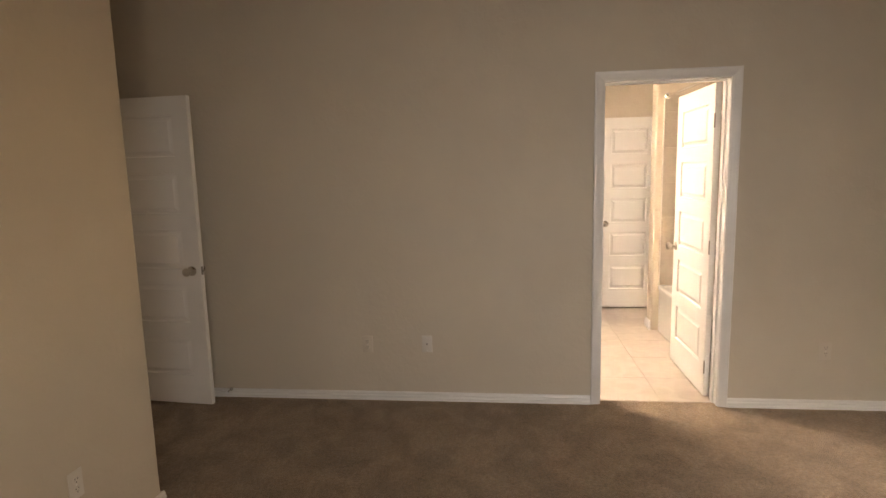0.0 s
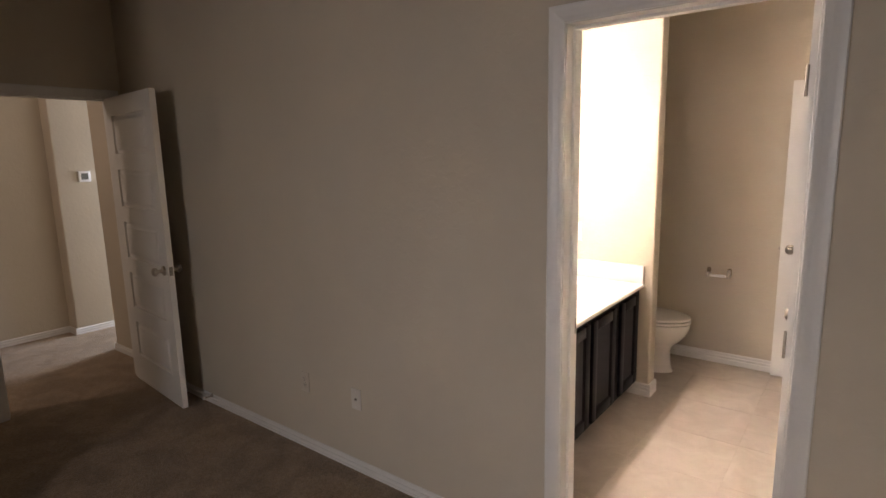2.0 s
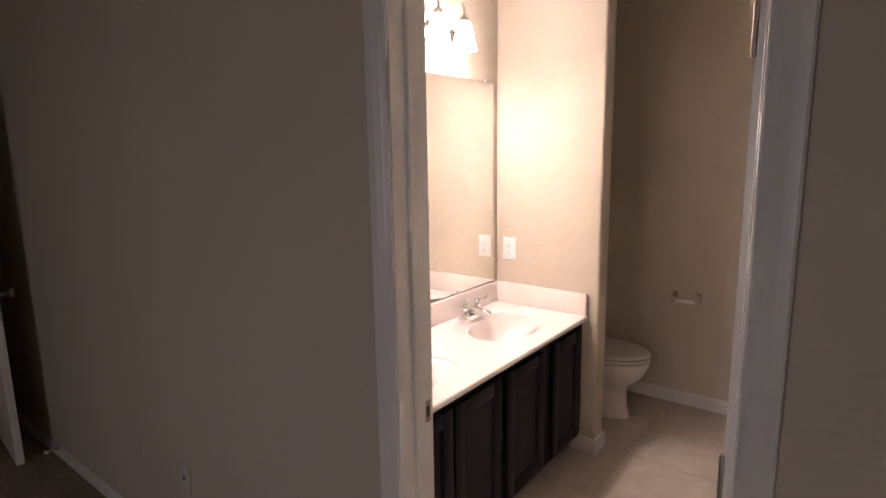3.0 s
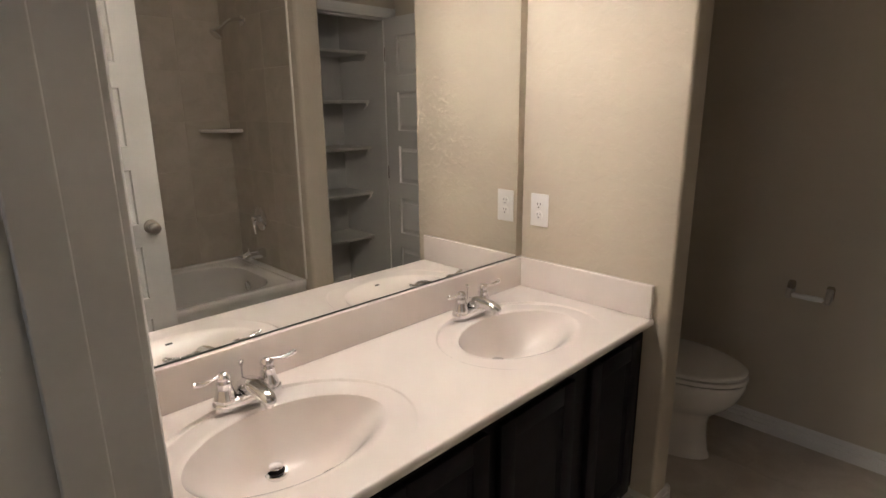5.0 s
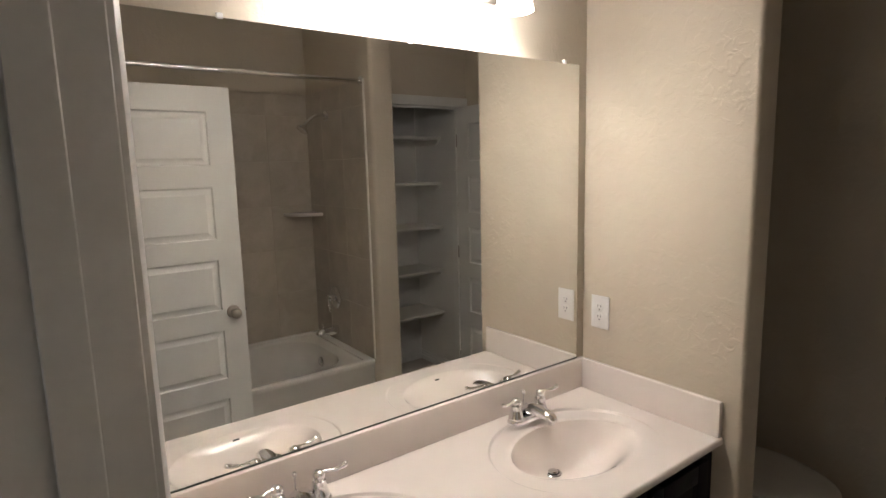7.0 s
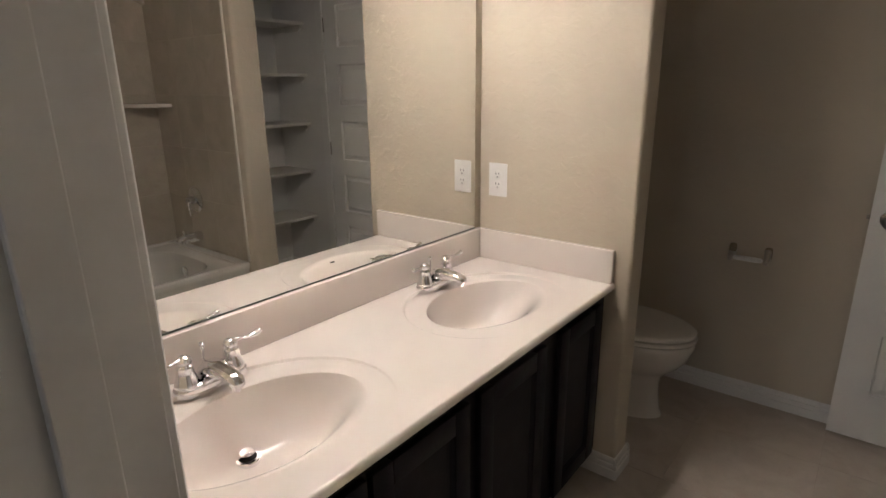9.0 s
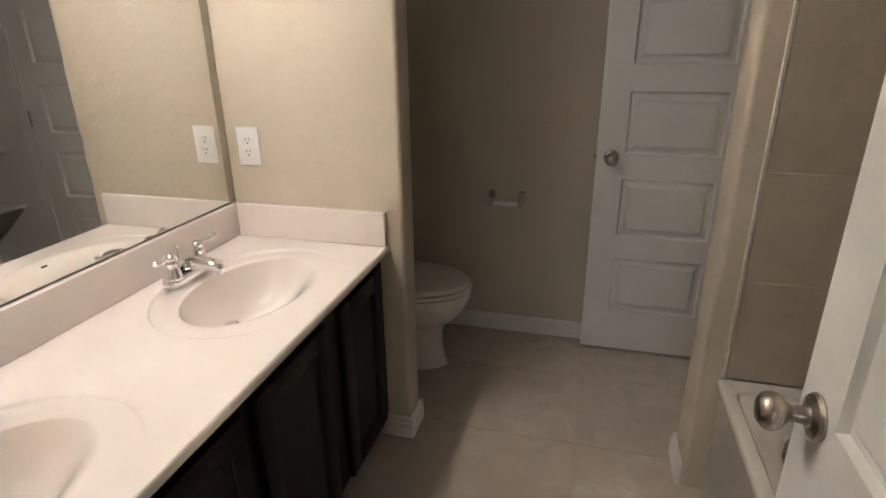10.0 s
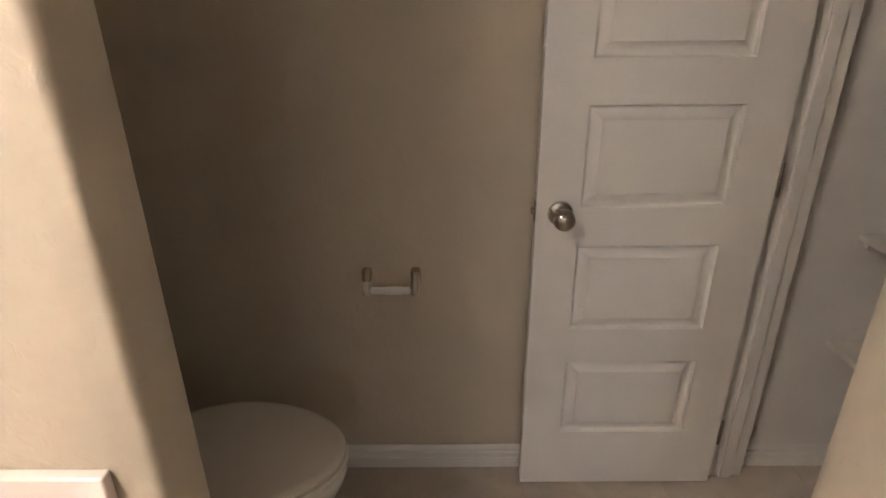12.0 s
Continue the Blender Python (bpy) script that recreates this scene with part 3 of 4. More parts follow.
def plate(name, at, face, label, kind, size=(0.070, 0.114), mat=None):
    """A wall plate; face: degrees by which its front turns from -y. kind: outlet, jack, blank, switch."""
    p = thing(name, at, label, {"outlet": "outlet", "jack": "cable jack", "blank": "wall plate", "switch": "light switch"}[kind], "", "", face)
    w, h = size
    mat = mat or M_PLASTIC
    part("cover", box((-w / 2, -0.0055, -h / 2), (w / 2, 0.0, h / 2), 0.0025, 2), mat, p)
    if kind == "outlet":
        for s in (-1, 1):
            f = lathe([(0.0, -0.0050), (0.0172, -0.0050), (0.0172, -0.0072), (0.016, -0.0078), (0.0, -0.0078)], "y", (0, 0, 0.0195 * s), 20)
            sock = part("socket", f, mat, p)
            for sx, hh in ((-0.0065, 0.0085), (0.0065, 0.0070)):
                part("slot", box((sx - 0.0012, -0.0083, 0.0195 * s + 0.003 - hh / 2 + 0.002), (sx + 0.0012, -0.0076, 0.0195 * s + 0.003 + hh / 2 + 0.002)), M_DARK, sock)
            part("slot", lathe([(0.0, -0.0076), (0.0026, -0.0076), (0.0026, -0.0083), (0.0, -0.0083)], "y", (0, 0, 0.0195 * s - 0.008), 10), M_DARK, sock)
        part("screw", lathe([(0.0, -0.005), (0.0032, -0.005), (0.0028, -0.0066), (0.0, -0.0068)], "y", (0, 0, 0), 10), M_PLASTIC, p)
    elif kind == "jack":
        part("jack", lathe([(0.0, -0.005), (0.0075, -0.005), (0.0075, -0.008), (0.0048, -0.008), (0.0048, -0.013), (0.0, -0.013)], "y", (0, 0, 0), 14), M_BRASS, p, "small metal coaxial jack")
    elif kind == "switch":
        part("rocker", box((-0.0165, -0.0085, -0.033), (0.0165, -0.005, 0.033), 0.002, 2), M_PLASTIC, p)
    for s in (-1, 1):
        if kind != "outlet":
            part("screw", lathe([(0.0, -0.005), (0.003, -0.005), (0.0026, -0.0064), (0.0, -0.0066)], "y", (0, 0, 0.042 * s), 10), M_PLASTIC, p)
    return p


plate("wall_outlet", (-1.475, 0.0, 0.390), 0, "tan plastic duplex outlet low on the bedroom wall", "outlet", (0.070, 0.114), M_IVORY)
plate("cable_outlet", (-1.068, 0.0, 0.395), 0, "white cable jack plate low on the bedroom wall", "jack", (0.070, 0.114), M_OUTLET)
plate("wall_outlet", (1.428, 0.0, 0.376), 0, "tan plastic duplex outlet beside the bath doorway", "outlet", (0.070, 0.114), M_IVORY)
plate("wall_outlet", (NEARX, -1.755, 0.389), 90, "white duplex outlet low on the side wall", "outlet", (0.070, 0.114), M_OUTLET)
plate("vanity_outlet", (-0.662, SIDE0, 1.078), 0, "white duplex outlet above the vanity's side splash", "outlet", (0.080, 0.126))
plate("light_switch", (-3.60, 0.088, 1.22), 0, "white rocker light switch in the hall", "switch")

th = thing("thermostat", (-4.96, 0.28, 1.487), "small white wall thermostat with a grey display", "thermostat", "", "", 90)
part("body", box((-0.052, -0.022, -0.050), (0.052, 0.0, 0.050), 0.006, 3), M_PLASTIC, th)
part("display", box((-0.030, -0.0235, -0.028), (0.030, -0.021, 0.030), 0.001, 1), M_SCREEN, th, "dark grey display")

ds = thing("door_stop", (-2.47, -0.0125, 0.055), "small white rubber-tipped door stop on the baseboard", "door stop")
part("rod", lathe([(0.0, 0.0), (0.012, 0.0), (0.012, -0.004), (0.005, -0.008), (0.005, -0.055), (0.0, -0.055)], "y", (0, 0, 0), 14), M_NICKEL, ds)
part("tip", lathe([(0.0, -0.054), (0.010, -0.054), (0.011, -0.058), (0.009, -0.068), (0.0, -0.069)], "y", (0, 0, 0), 14), M_PLASTIC, ds, "white rubber tip")

vent = thing("ceiling_vent", (-3.0, -0.50, TOP), "grey-white louvred air vent in the ceiling", "air vent")
vf = bmesh.new()
for lo, hi in (((-0.20, -0.13, -0.012), (-0.165, 0.13, 0)), ((0.165, -0.13, -0.012), (0.20, 0.13, 0)), ((-0.165, -0.13, -0.012), (0.165, -0.10, 0)), ((-0.165, 0.10, -0.012), (0.165, 0.13, 0))):
    add_box(vf, lo, hi, 0.003, 1)
part("frame", vf, M_VENT, vent)
part("backing", box((-0.165, -0.10, -0.003), (0.165, 0.10, -0.001)), M_VENT, vent, "grey duct lining behind the slats")
for i in range(9):
    y = -0.088 + i * 0.022
    sl = bmesh.new()
    add_rings(sl, [[(x, y - 0.008, -0.011), (x, y + 0.006, -0.0035), (x, y + 0.007, -0.0045), (x, y - 0.007, -0.012)] for x in (-0.164, 0.164)])
    part("slat", sl, M_VENT, vent)

# ---- vanity ----
CT = 0.765
van = thing("vanity_cabinet", (MIRX, DIV, 0), "dark espresso wooden vanity cabinet with flat-panel doors", "cabinet")
VL = SIDE0 - DIV
FX = 0.536   # face frame's front, from the wall
vb = bmesh.new()
add_box(vb, (0.002, 0.002, 0.10), (FX - 0.02, 0.018, 0.744))
add_box(vb, (0.002, VL - 0.018, 0.10), (FX - 0.02, VL - 0.002, 0.744))
add_box(vb, (0.002, 0.018, 0.10), (FX - 0.02, VL - 0.018, 0.116))
add_box(vb, (0.002, 0.018, 0.116), (0.008, VL - 0.018, 0.60))
part("carcass", vb, M_ESPRESSO, van)
DOORS = ((0.095, 0.442), (0.456, 0.779), (0.824, 1.159), (1.249, 1.552))
ff = bmesh.new()
add_box(ff, (FX - 0.02, 0.002, 0.10), (FX, VL - 0.002, 0.145), 0.001, 1)
add_box(ff, (FX - 0.02, 0.002, 0.665), (FX, VL - 0.002, 0.744), 0.001, 1)
for a, b in ((0.002, 0.115), (0.757, 0.846), (1.140, 1.270), (VL - 0.085, VL - 0.002)):
    add_box(ff, (FX - 0.0199, a, 0.145), (FX - 0.0002, b, 0.665))
part("face_frame", ff, M_ESPRESSO, van)
part("toe_kick", box((FX - 0.085, 0.002, 0.0), (FX - 0.070, VL - 0.002, 0.10)), M_ESPRESSO, van)
for a, b in DOORS:
    z0, z1, r = 0.115, 0.705, 0.058
    dm = bmesh.new()
    x0, x1 = FX + 0.001, FX + 0.020
    add_box(dm, (x0, a, z0), (x1, a + r, z1), 0.002, 2)
    add_box(dm, (x0, b - r, z0), (x1, b, z1), 0.002, 2)
    add_box(dm, (x0, a + r, z0), (x1, b - r, z0 + r), 0.002, 2)
    add_box(dm, (x0, a + r, z1 - r), (x1, b - r, z1), 0.002, 2)
    dr = part("cabinet_door", dm, M_ESPRESSO, van)
    ins = bmesh.new()
    q = 0.010
    add_rings(ins, [[(x, a + r + o, z0 + r + o), (x, b - r - o, z0 + r + o), (x, b - r - o, z1 - r - o), (x, a + r + o, z1 - r - o)] for o, x in ((-0.004, x0), (-0.004, x1 - 0.004), (0.0, x1 - 0.004), (q, x1 - 0.012), (q + 0.004, x1 - 0.012))])
    part("door_panel", ins, M_ESPRESSO, dr)

BOWLS = ((-0.437, 0.522), (-0.442, 1.345))
top = thing("double_sink_counter", (MIRX, DIV, CT), "cream cultured-marble double vanity top with two moulded oval bowls", "vanity top")
DEP = 0.569


def counter_height(x, y):
    """Height over the counter's plane at x from the wall, y from the door wall."""
    z = 0.0
    for bx, by in BOWLS:
        u, v = x - (bx - MIRX), y - (by - DIV)
        shell = math.hypot(u / 0.245, v / 0.296)
        if shell < 1.0:
            # a shallow dished field whose step shows at the back and fades to the front
            step = 0.0080 * max(0.0, min(1.0, 0.62 - u / 0.30))
            z -= step * min(1.0, (1 - shell) / 0.014) * (0.35 + 0.65 * shell)
        r = math.hypot(u / 0.167, v / 0.232)
        if r < 1.0:
            # steep at the back and the ends, running out flat towards the front
            back = max(0.0, min(1.0, 0.62 - 0.75 * u / 0.167))
            back = back * back * (3 - 2 * back)
            k = 1 - r * r
            shape = min(1.0, math.hypot((u + 0.030 * k) / 0.167, v / 0.232))
            steep, soft = 1 - shape ** 3.4, (1 - shape ** 2.2) ** 1.7
            z -= 0.003 * back + 0.142 * (back * steep + (1 - back) * soft)
        elif r < 1.10:
            back = max(0.0, min(1.0, 0.62 - 0.75 * u / 0.167))
            back = back * back * (3 - 2 * back)
            z -= 0.003 * back * (1 - (r - 1.0) / 0.10) ** 2
    return z


cm = bmesh.new()
NX, NY = 180, 480
cols = []
for i in range(NX + 1):
    x = DEP * i / NX
    row = []
    for j in range(NY + 1):
        y = 0.001 + (VL - 0.002) * j / NY
        px, py = x, y
        for bx, by in BOWLS:
            # draw the nearest points onto the bowl's edge, so that it runs clean
            u, v = x - (bx - MIRX), y - (by - DIV)
            r = math.hypot(u / 0.167, v / 0.232)
            if abs(r - 1.0) < 0.011:
                px, py = (bx - MIRX) + u / r, (by - DIV) + v / r
        x_, y = px, py
        z = counter_height(x_, y)
        e = DEP - x
        if e < 0.009:
            z -= 0.009 - math.sqrt(max(0.0, 0.009 ** 2 - (0.009 - e) ** 2))
        row.append(cm.verts.new((x_, y, z)))
    cols.append(row)
for i in range(NX):
    for j in range(NY):
        cm.faces.new((cols[i][j], cols[i + 1][j], cols[i + 1][j + 1], cols[i][j + 1]))
low = [[cm.verts.new((x, v.co.y, -0.021)) for v in cols[NX]] for x in (DEP, DEP - 0.004, DEP - 0.05)]
for a, b in ((cols[NX], low[0]), (low[0], low[1]), (low[1], low[2])):
    for j in range(NY):
        cm.faces.new((a[j], b[j], b[j + 1], a[j + 1]))
part("countertop", cm, M_MARBLE, top)
part("back_splash", box((0.0, 0.001, 0.0), (0.020, VL - 0.001, 0.118), 0.004, 3), M_MARBLE, top)
part("side_splash", box((0.020, VL - 0.021, 0.0), (DEP - 0.006, VL - 0.001, 0.118), 0.004, 3), M_MARBLE, top)
for bx, by in BOWLS:
    dx, dy = bx - MIRX - 0.098, by - DIV
    zz = counter_height(dx, dy)
    dr = part("drain", lathe([(0.0185, zz - 0.020), (0.0195, zz + 0.001), (0.0215, zz + 0.003), (0.0265, zz + 0.003), (0.0290, zz + 0.001), (0.0290, zz - 0.020)], "z", (dx, dy, 0), 28), M_CHROME, top, "chrome drain ring")
    # flat dark disc, painted as the shade of the open drain
    part("drain_hole", lathe([(0.0, zz + 0.0034), (0.0205, zz + 0.0034), (0.0205, zz + 0.0042), (0.0, zz + 0.0042)], "z", (dx, dy, 0), 22), M_DARK, dr)
    zz += 0.001 if by < 1.0 else -0.0075
    part("stopper", lathe([(0.0, zz + 0.004), (0.007, zz + 0.004), (0.007, zz + 0.010), (0.0165, zz + 0.011), (0.0178, zz + 0.0135), (0.0160, zz + 0.0160), (0.008, zz + 0.0178), (0.0, zz + 0.018)], "z", (dx, dy, 0), 24), M_CHROME, dr)
    # overflow slot in the bowl's front wall
    ox = bx - MIRX + 0.138
    oz = counter_height(ox, dy)
    lean = math.degrees(math.atan2(counter_height(ox + 0.004, dy) - counter_height(ox - 0.004, dy), 0.008))
    so = part("overflow_slot", box((-0.0035, -0.011, -0.0012), (0.0035, 0.011, 0.0006), 0.0005, 1), M_DARK, top)
    so.matrix_basis = pose(ox, dy, oz, 0, -lean, 0)



def faucet(at, label):
    """Centre-set faucet: plate along y, spout towards +x, two levers."""
    f = thing("faucet", at, label, "faucet", "vanity faucets")
    rings = []
    for s, z in ((0.98, 0.0), (1.0, 0.003), (1.0, 0.014), (0.96, 0.019), (0.88, 0.022), (0.74, 0.024)):
        rings.append([(0.028 * s * math.copysign(abs(math.cos(a)) ** 0.8, math.cos(a)), 0.080 * s * math.copysign(abs(math.sin(a)) ** 0.55, math.sin(a)), z) for a in (2 * math.pi * k / 40 for k in range(40))])
    part("base_plate", add_rings(bmesh.new(), rings), M_CHROME, f)
    for s in (-1, 1):
        bell = [(0.0, 0.018), (0.0245, 0.018), (0.0250, 0.022), (0.0235, 0.027), (0.0205, 0.036), (0.0180, 0.047), (0.0165, 0.056), (0.0170, 0.058), (0.0170, 0.061), (0.0130, 0.063), (0.0125, 0.066), (0.0155, 0.070), (0.0160, 0.075), (0.0130, 0.081), (0.0065, 0.085), (0.0, 0.086)]
        b = part("handle", lathe(bell, "z", (0, 0.051 * s, 0), 28), M_CHROME, f)
        pts = smooth_path([(0.0, 0.054 * s, 0.076), (0.004, 0.068 * s, 0.079), (0.008, 0.086 * s, 0.077), (0.011, 0.104 * s, 0.079), (0.012, 0.121 * s, 0.085)], 6)
        n = len(pts)
        rad = [0.0080 - 0.0034 * math.sin(math.pi * min(1.0, k / (n * 0.7))) ** 2 - 0.0022 * (k / n) + 0.0016 * math.exp(-((k - n * 0.86) / (n * 0.09)) ** 2) for k in range(n)]
        rad[-1] = 0.0025
        part("lever", tube(pts, rad, 14, None, 0.8), M_CHROME, b)
    # broad low spout that grows out of the plate's middle and droops at its tip
    rings = []
    for x, zc, w, h in ((-0.020, 0.022, 0.016, 0.006), (-0.014, 0.030, 0.024, 0.014), (0.000, 0.038, 0.027, 0.020), (0.020, 0.043, 0.0255, 0.020), (0.045, 0.046, 0.0225, 0.0170), (0.070, 0.046, 0.0195, 0.0145), (0.090, 0.0435, 0.0180, 0.0135), (0.103, 0.0400, 0.0165, 0.0120), (0.111, 0.0365, 0.0125, 0.0090), (0.114, 0.0350, 0.006, 0.004)):
        rings.append([(x, w * math.cos(a), zc + h * math.copysign(abs(math.sin(a)) ** 0.85, math.sin(a))) for a in (2 * math.pi * k / 28 for k in range(28))])
    part("spout", add_rings(bmesh.new(), rings), M_CHROME, f)
    part("aerator", lathe([(0.0, 0.020), (0.0095, 0.020), (0.0105, 0.022), (0.0105, 0.036), (0.0, 0.038)], "z", (0.098, 0, 0), 18), M_CHROME, f)
    lr = lathe([(0.0, 0.018), (0.0026, 0.018), (0.0026, 0.074), (0.0045, 0.077), (0.0065, 0.083), (0.0060, 0.088), (0.0, 0.091)], "z", (-0.021, 0, 0), 14)
    part("lift_rod", lr, M_CHROME, f)
    for ob in f.children_recursive:
        for v in ob.data.vertices:
            v.co *= 1.10
    return f


fa = faucet((-0.664, 0.530, CT - 0.0005), "chrome two-lever centre-set faucet behind the oval bowl")
copy_thing(fa, pose(-0.664, 1.355, CT - 0.0005))

mirror = thing("vanity_mirror", (MIRX, 0, 0), "large frameless plate mirror resting on the back splash", "mirror")
MY0, MY1, MZ0, MZ1 = 0.150, 1.701, CT + 0.119, 1.985
part("backing", box((0.0005, MY0, MZ0), (0.005, MY1, MZ1)), M_MEDGE, mirror, "dark edge of the glass")
part("mirror_glass", box((0.0052, MY0 + 0.001, MZ0 + 0.003), (0.0062, MY1 - 0.001, MZ1 - 0.001)), M_MIRROR, mirror, "", False)
part("channel", box((0.0065, MY0, MZ0 + 0.0005), (0.0082, MY1, MZ0 + 0.0042)), M_MEDGE, mirror, "thin dark channel under the glass")
for y in (0.45, 0.97, 1.62):
    part("clip", box((0.0, y - 0.008, MZ1 - 0.004), (0.010, y + 0.008, MZ1 + 0.010), 0.002, 1), M_PLASTIC, mirror, "small clear plastic clip")

# ---- vanity light ----
LY = (0.680, 0.875, 1.070, 1.265)
vl = thing("vanity_light", (MIRX, 0.9725, 2.172), "four-lamp vanity light with opal glass bell shades on a nickel bar", "wall lamp")
pr = [(0.0, -0.045), (0.012, -0.045), (0.020, -0.030), (0.026, 0.0), (0.020, 0.030), (0.012, 0.045), (0.0, 0.045)]
rings = []
for y, s in ((-0.36, 0.55), (-0.335, 0.85), (-0.28, 1.0), (0.28, 1.0), (0.335, 0.85), (0.36, 0.55)):
    rings.append([(a, y, b * s) for a, b in pr])
part("back_plate", add_rings(bmesh.new(), rings), M_NICKEL, vl)
for y in LY:
    q = y - 0.9725
    arm = smooth_path([(0.020, q, 0.0), (0.050, q, 0.030), (0.078, q, 0.092), (0.108, q, 0.115), (0.124, q, 0.090), (0.124, q, 0.055)], 6)
    part("arm", tube(arm, 0.0062, 12), M_NICKEL, vl)
    part("socket_cap", lathe([(0.0, 0.066), (0.010, 0.064), (0.018, 0.056), (0.026, 0.046), (0.028, 0.036), (0.0, 0.036)], "z", (0.124, q, 0), 20), M_NICKEL, vl)
    prof = [(0.024, 0.036), (0.031, 0.022), (0.038, 0.0), (0.044, -0.030), (0.051, -0.062), (0.057, -0.090), (0.054, -0.090), (0.048, -0.062), (0.041, -0.030), (0.035, 0.0), (0.028, 0.020), (0.021, 0.032)]
    sh = part("shade", lathe(prof, "z", (0.124, q, 0), 32), M_SHADE, vl, "glowing opal glass bell shade")
    bulb("vanity_bulb_light", (MIRX + 0.124, y, 2.172 - 0.055), BULB_W, WARM, 0.028)
    part("bulb", lathe([(0.0, 0.0), (0.012, 0.0), (0.014, -0.012), (0.022, -0.030), (0.026, -0.046), (0.022, -0.062), (0.010, -0.070), (0.0, -0.071)], "z", (0.124, q, 0.03), 18), M_SHADE, vl).visible_shadow = True

# ---- toilet ----
TY = 2.26
toi = thing("toilet", (MIRX, TY, 0), "off-white two-piece toilet with the lid closed", "toilet")


def egg(s0, s1, hw, z, n=40):
    """An egg-shaped ring from s0 to s1 off the wall, half as wide as hw."""
    s1, hw, z = 0.2 + (s1 - 0.2) * 0.95, hw * 0.97, z * 0.97
    c, a = (s0 + s1) / 2, (s1 - s0) / 2
    out = []
    for k in range(n):
        t = 2 * math.pi * k / n
        u = math.cos(t)
        w = math.sin(t) * (1 - 0.10 * u)
        out.append((c + a * u, hw * w, z))
    return out


body = bmesh.new()
LV = ((0.19, 0.655, 0.112, 0.0), (0.195, 0.652, 0.110, 0.012), (0.21, 0.642, 0.103, 0.03), (0.23, 0.632, 0.097, 0.10), (0.24, 0.630, 0.096, 0.165), (0.235, 0.640, 0.104, 0.200), (0.225, 0.668, 0.124, 0.226), (0.215, 0.704, 0.150, 0.256), (0.205, 0.736, 0.172, 0.295), (0.195, 0.756, 0.186, 0.340), (0.19, 0.765, 0.191, 0.368), (0.192, 0.764, 0.189, 0.382), (0.195, 0.761, 0.1865, 0.3865))
add_rings(body, [egg(*v[:3], v[3]) for v in LV])
part("bowl", body, M_CHINA, toi)
seat = bmesh.new()
add_rings(seat, [egg(0.300, 0.680, 0.110, 0.3938), egg(0.219, 0.765, 0.1905, 0.3940), egg(0.215, 0.769, 0.1945, 0.397), egg(0.214, 0.770, 0.195, 0.408), egg(0.218, 0.766, 0.192, 0.4125), egg(0.300, 0.680, 0.110, 0.4127)])
part("seat", seat, M_SEAT, toi)
lid = bmesh.new()
add_rings(lid, [egg(0.300, 0.680, 0.110, 0.4185), egg(0.223, 0.758, 0.1865, 0.4187), egg(0.219, 0.763, 0.1910, 0.4205), egg(0.217, 0.765, 0.1925, 0.4260), egg(0.217, 0.765, 0.1925, 0.4330), egg(0.221, 0.760, 0.1885, 0.4365), egg(0.235, 0.745, 0.1740, 0.4385), egg(0.280, 0.690, 0.1280, 0.4400), egg(0.360, 0.600, 0.060, 0.4410)])
part("lid", lid, M_SEAT, toi)
for s in (-1, 1):
    part("hinge_cap", box((0.205, 0.075 * s - 0.022, 0.382), (0.245, 0.075 * s + 0.022, 0.412), 0.006, 2), M_SEAT, toi)
tk = bmesh.new()
add_rings(tk, [[(x, y, z) for x, y in ((0.012, -w), (d, -w), (d, w), (0.012, w))] for w, d, z in ((0.19, 0.175, 0.380), (0.20, 0.188, 0.41), (0.215, 0.200, 0.72))])
bmesh.ops.bevel(tk, geom=[e for e in tk.edges], offset=0.012, segments=3, profile=0.5, affect="EDGES")
part("tank", tk, M_CHINA, toi)
part("tank_lid", box((0.006, -0.224, 0.720), (0.210, 0.224, 0.752), 0.010, 3), M_CHINA, toi)
part("flush_lever", tube(smooth_path([(0.200, 0.15, 0.66), (0.222, 0.15, 0.66), (0.226, 0.12, 0.657), (0.226, 0.075, 0.650)], 4), 0.007, 10), M_CHROME, toi, "chrome flush lever")
for s in (-1, 1):
    part("bolt_cap", lathe([(0.0, 0.0), (0.016, 0.0), (0.016, 0.008), (0.009, 0.018), (0.0, 0.020)], "z", (0.40, 0.112 * s, 0.012), 14), M_CHINA, toi)

# ---- paper holder ----
tp = thing("toilet_paper_holder", (0.078, BACK, 0.702), "brushed nickel paper holder with an empty white roller", "paper holder")
for s in (-1, 1):
    x = 0.070 * s
    po = bmesh.new()
    rings = []
    for y, w, z0, z1 in ((0.0, 0.0155, -0.028, 0.034), (-0.004, 0.0155, -0.028, 0.034), (-0.008, 0.0140, -0.030, 0.031), (-0.022, 0.0125, -0.033, 0.024), (-0.036, 0.0115, -0.036, 0.010), (-0.048, 0.0105, -0.036, -0.004), (-0.055, 0.0085, -0.032, -0.012), (-0.057, 0.0050, -0.028, -0.016)):
        zc, zh = (z0 + z1) / 2, (z1 - z0) / 2
        rings.append([(x + w * math.copysign(abs(math.cos(a)) ** 0.5, math.cos(a)), y, zc + zh * math.copysign(abs(math.sin(a)) ** 0.5, math.sin(a))) for a in (2 * math.pi * k / 24 for k in range(24))])
    add_rings(po, rings)
    part("post", po, M_NICKEL, tp)
part("roller", lathe([(0.0, -0.060), (0.004, -0.060), (0.004, -0.055), (0.0105, -0.054), (0.0105, -0.012), (0.0120, -0.010), (0.0120, 0.034), (0.0105, 0.036), (0.0105, 0.054), (0.004, 0.055), (0.004, 0.060), (0.0, 0.060)], "x", (0, -0.044, -0.019), 20), M_PLASTIC, tp, "white plastic roller")

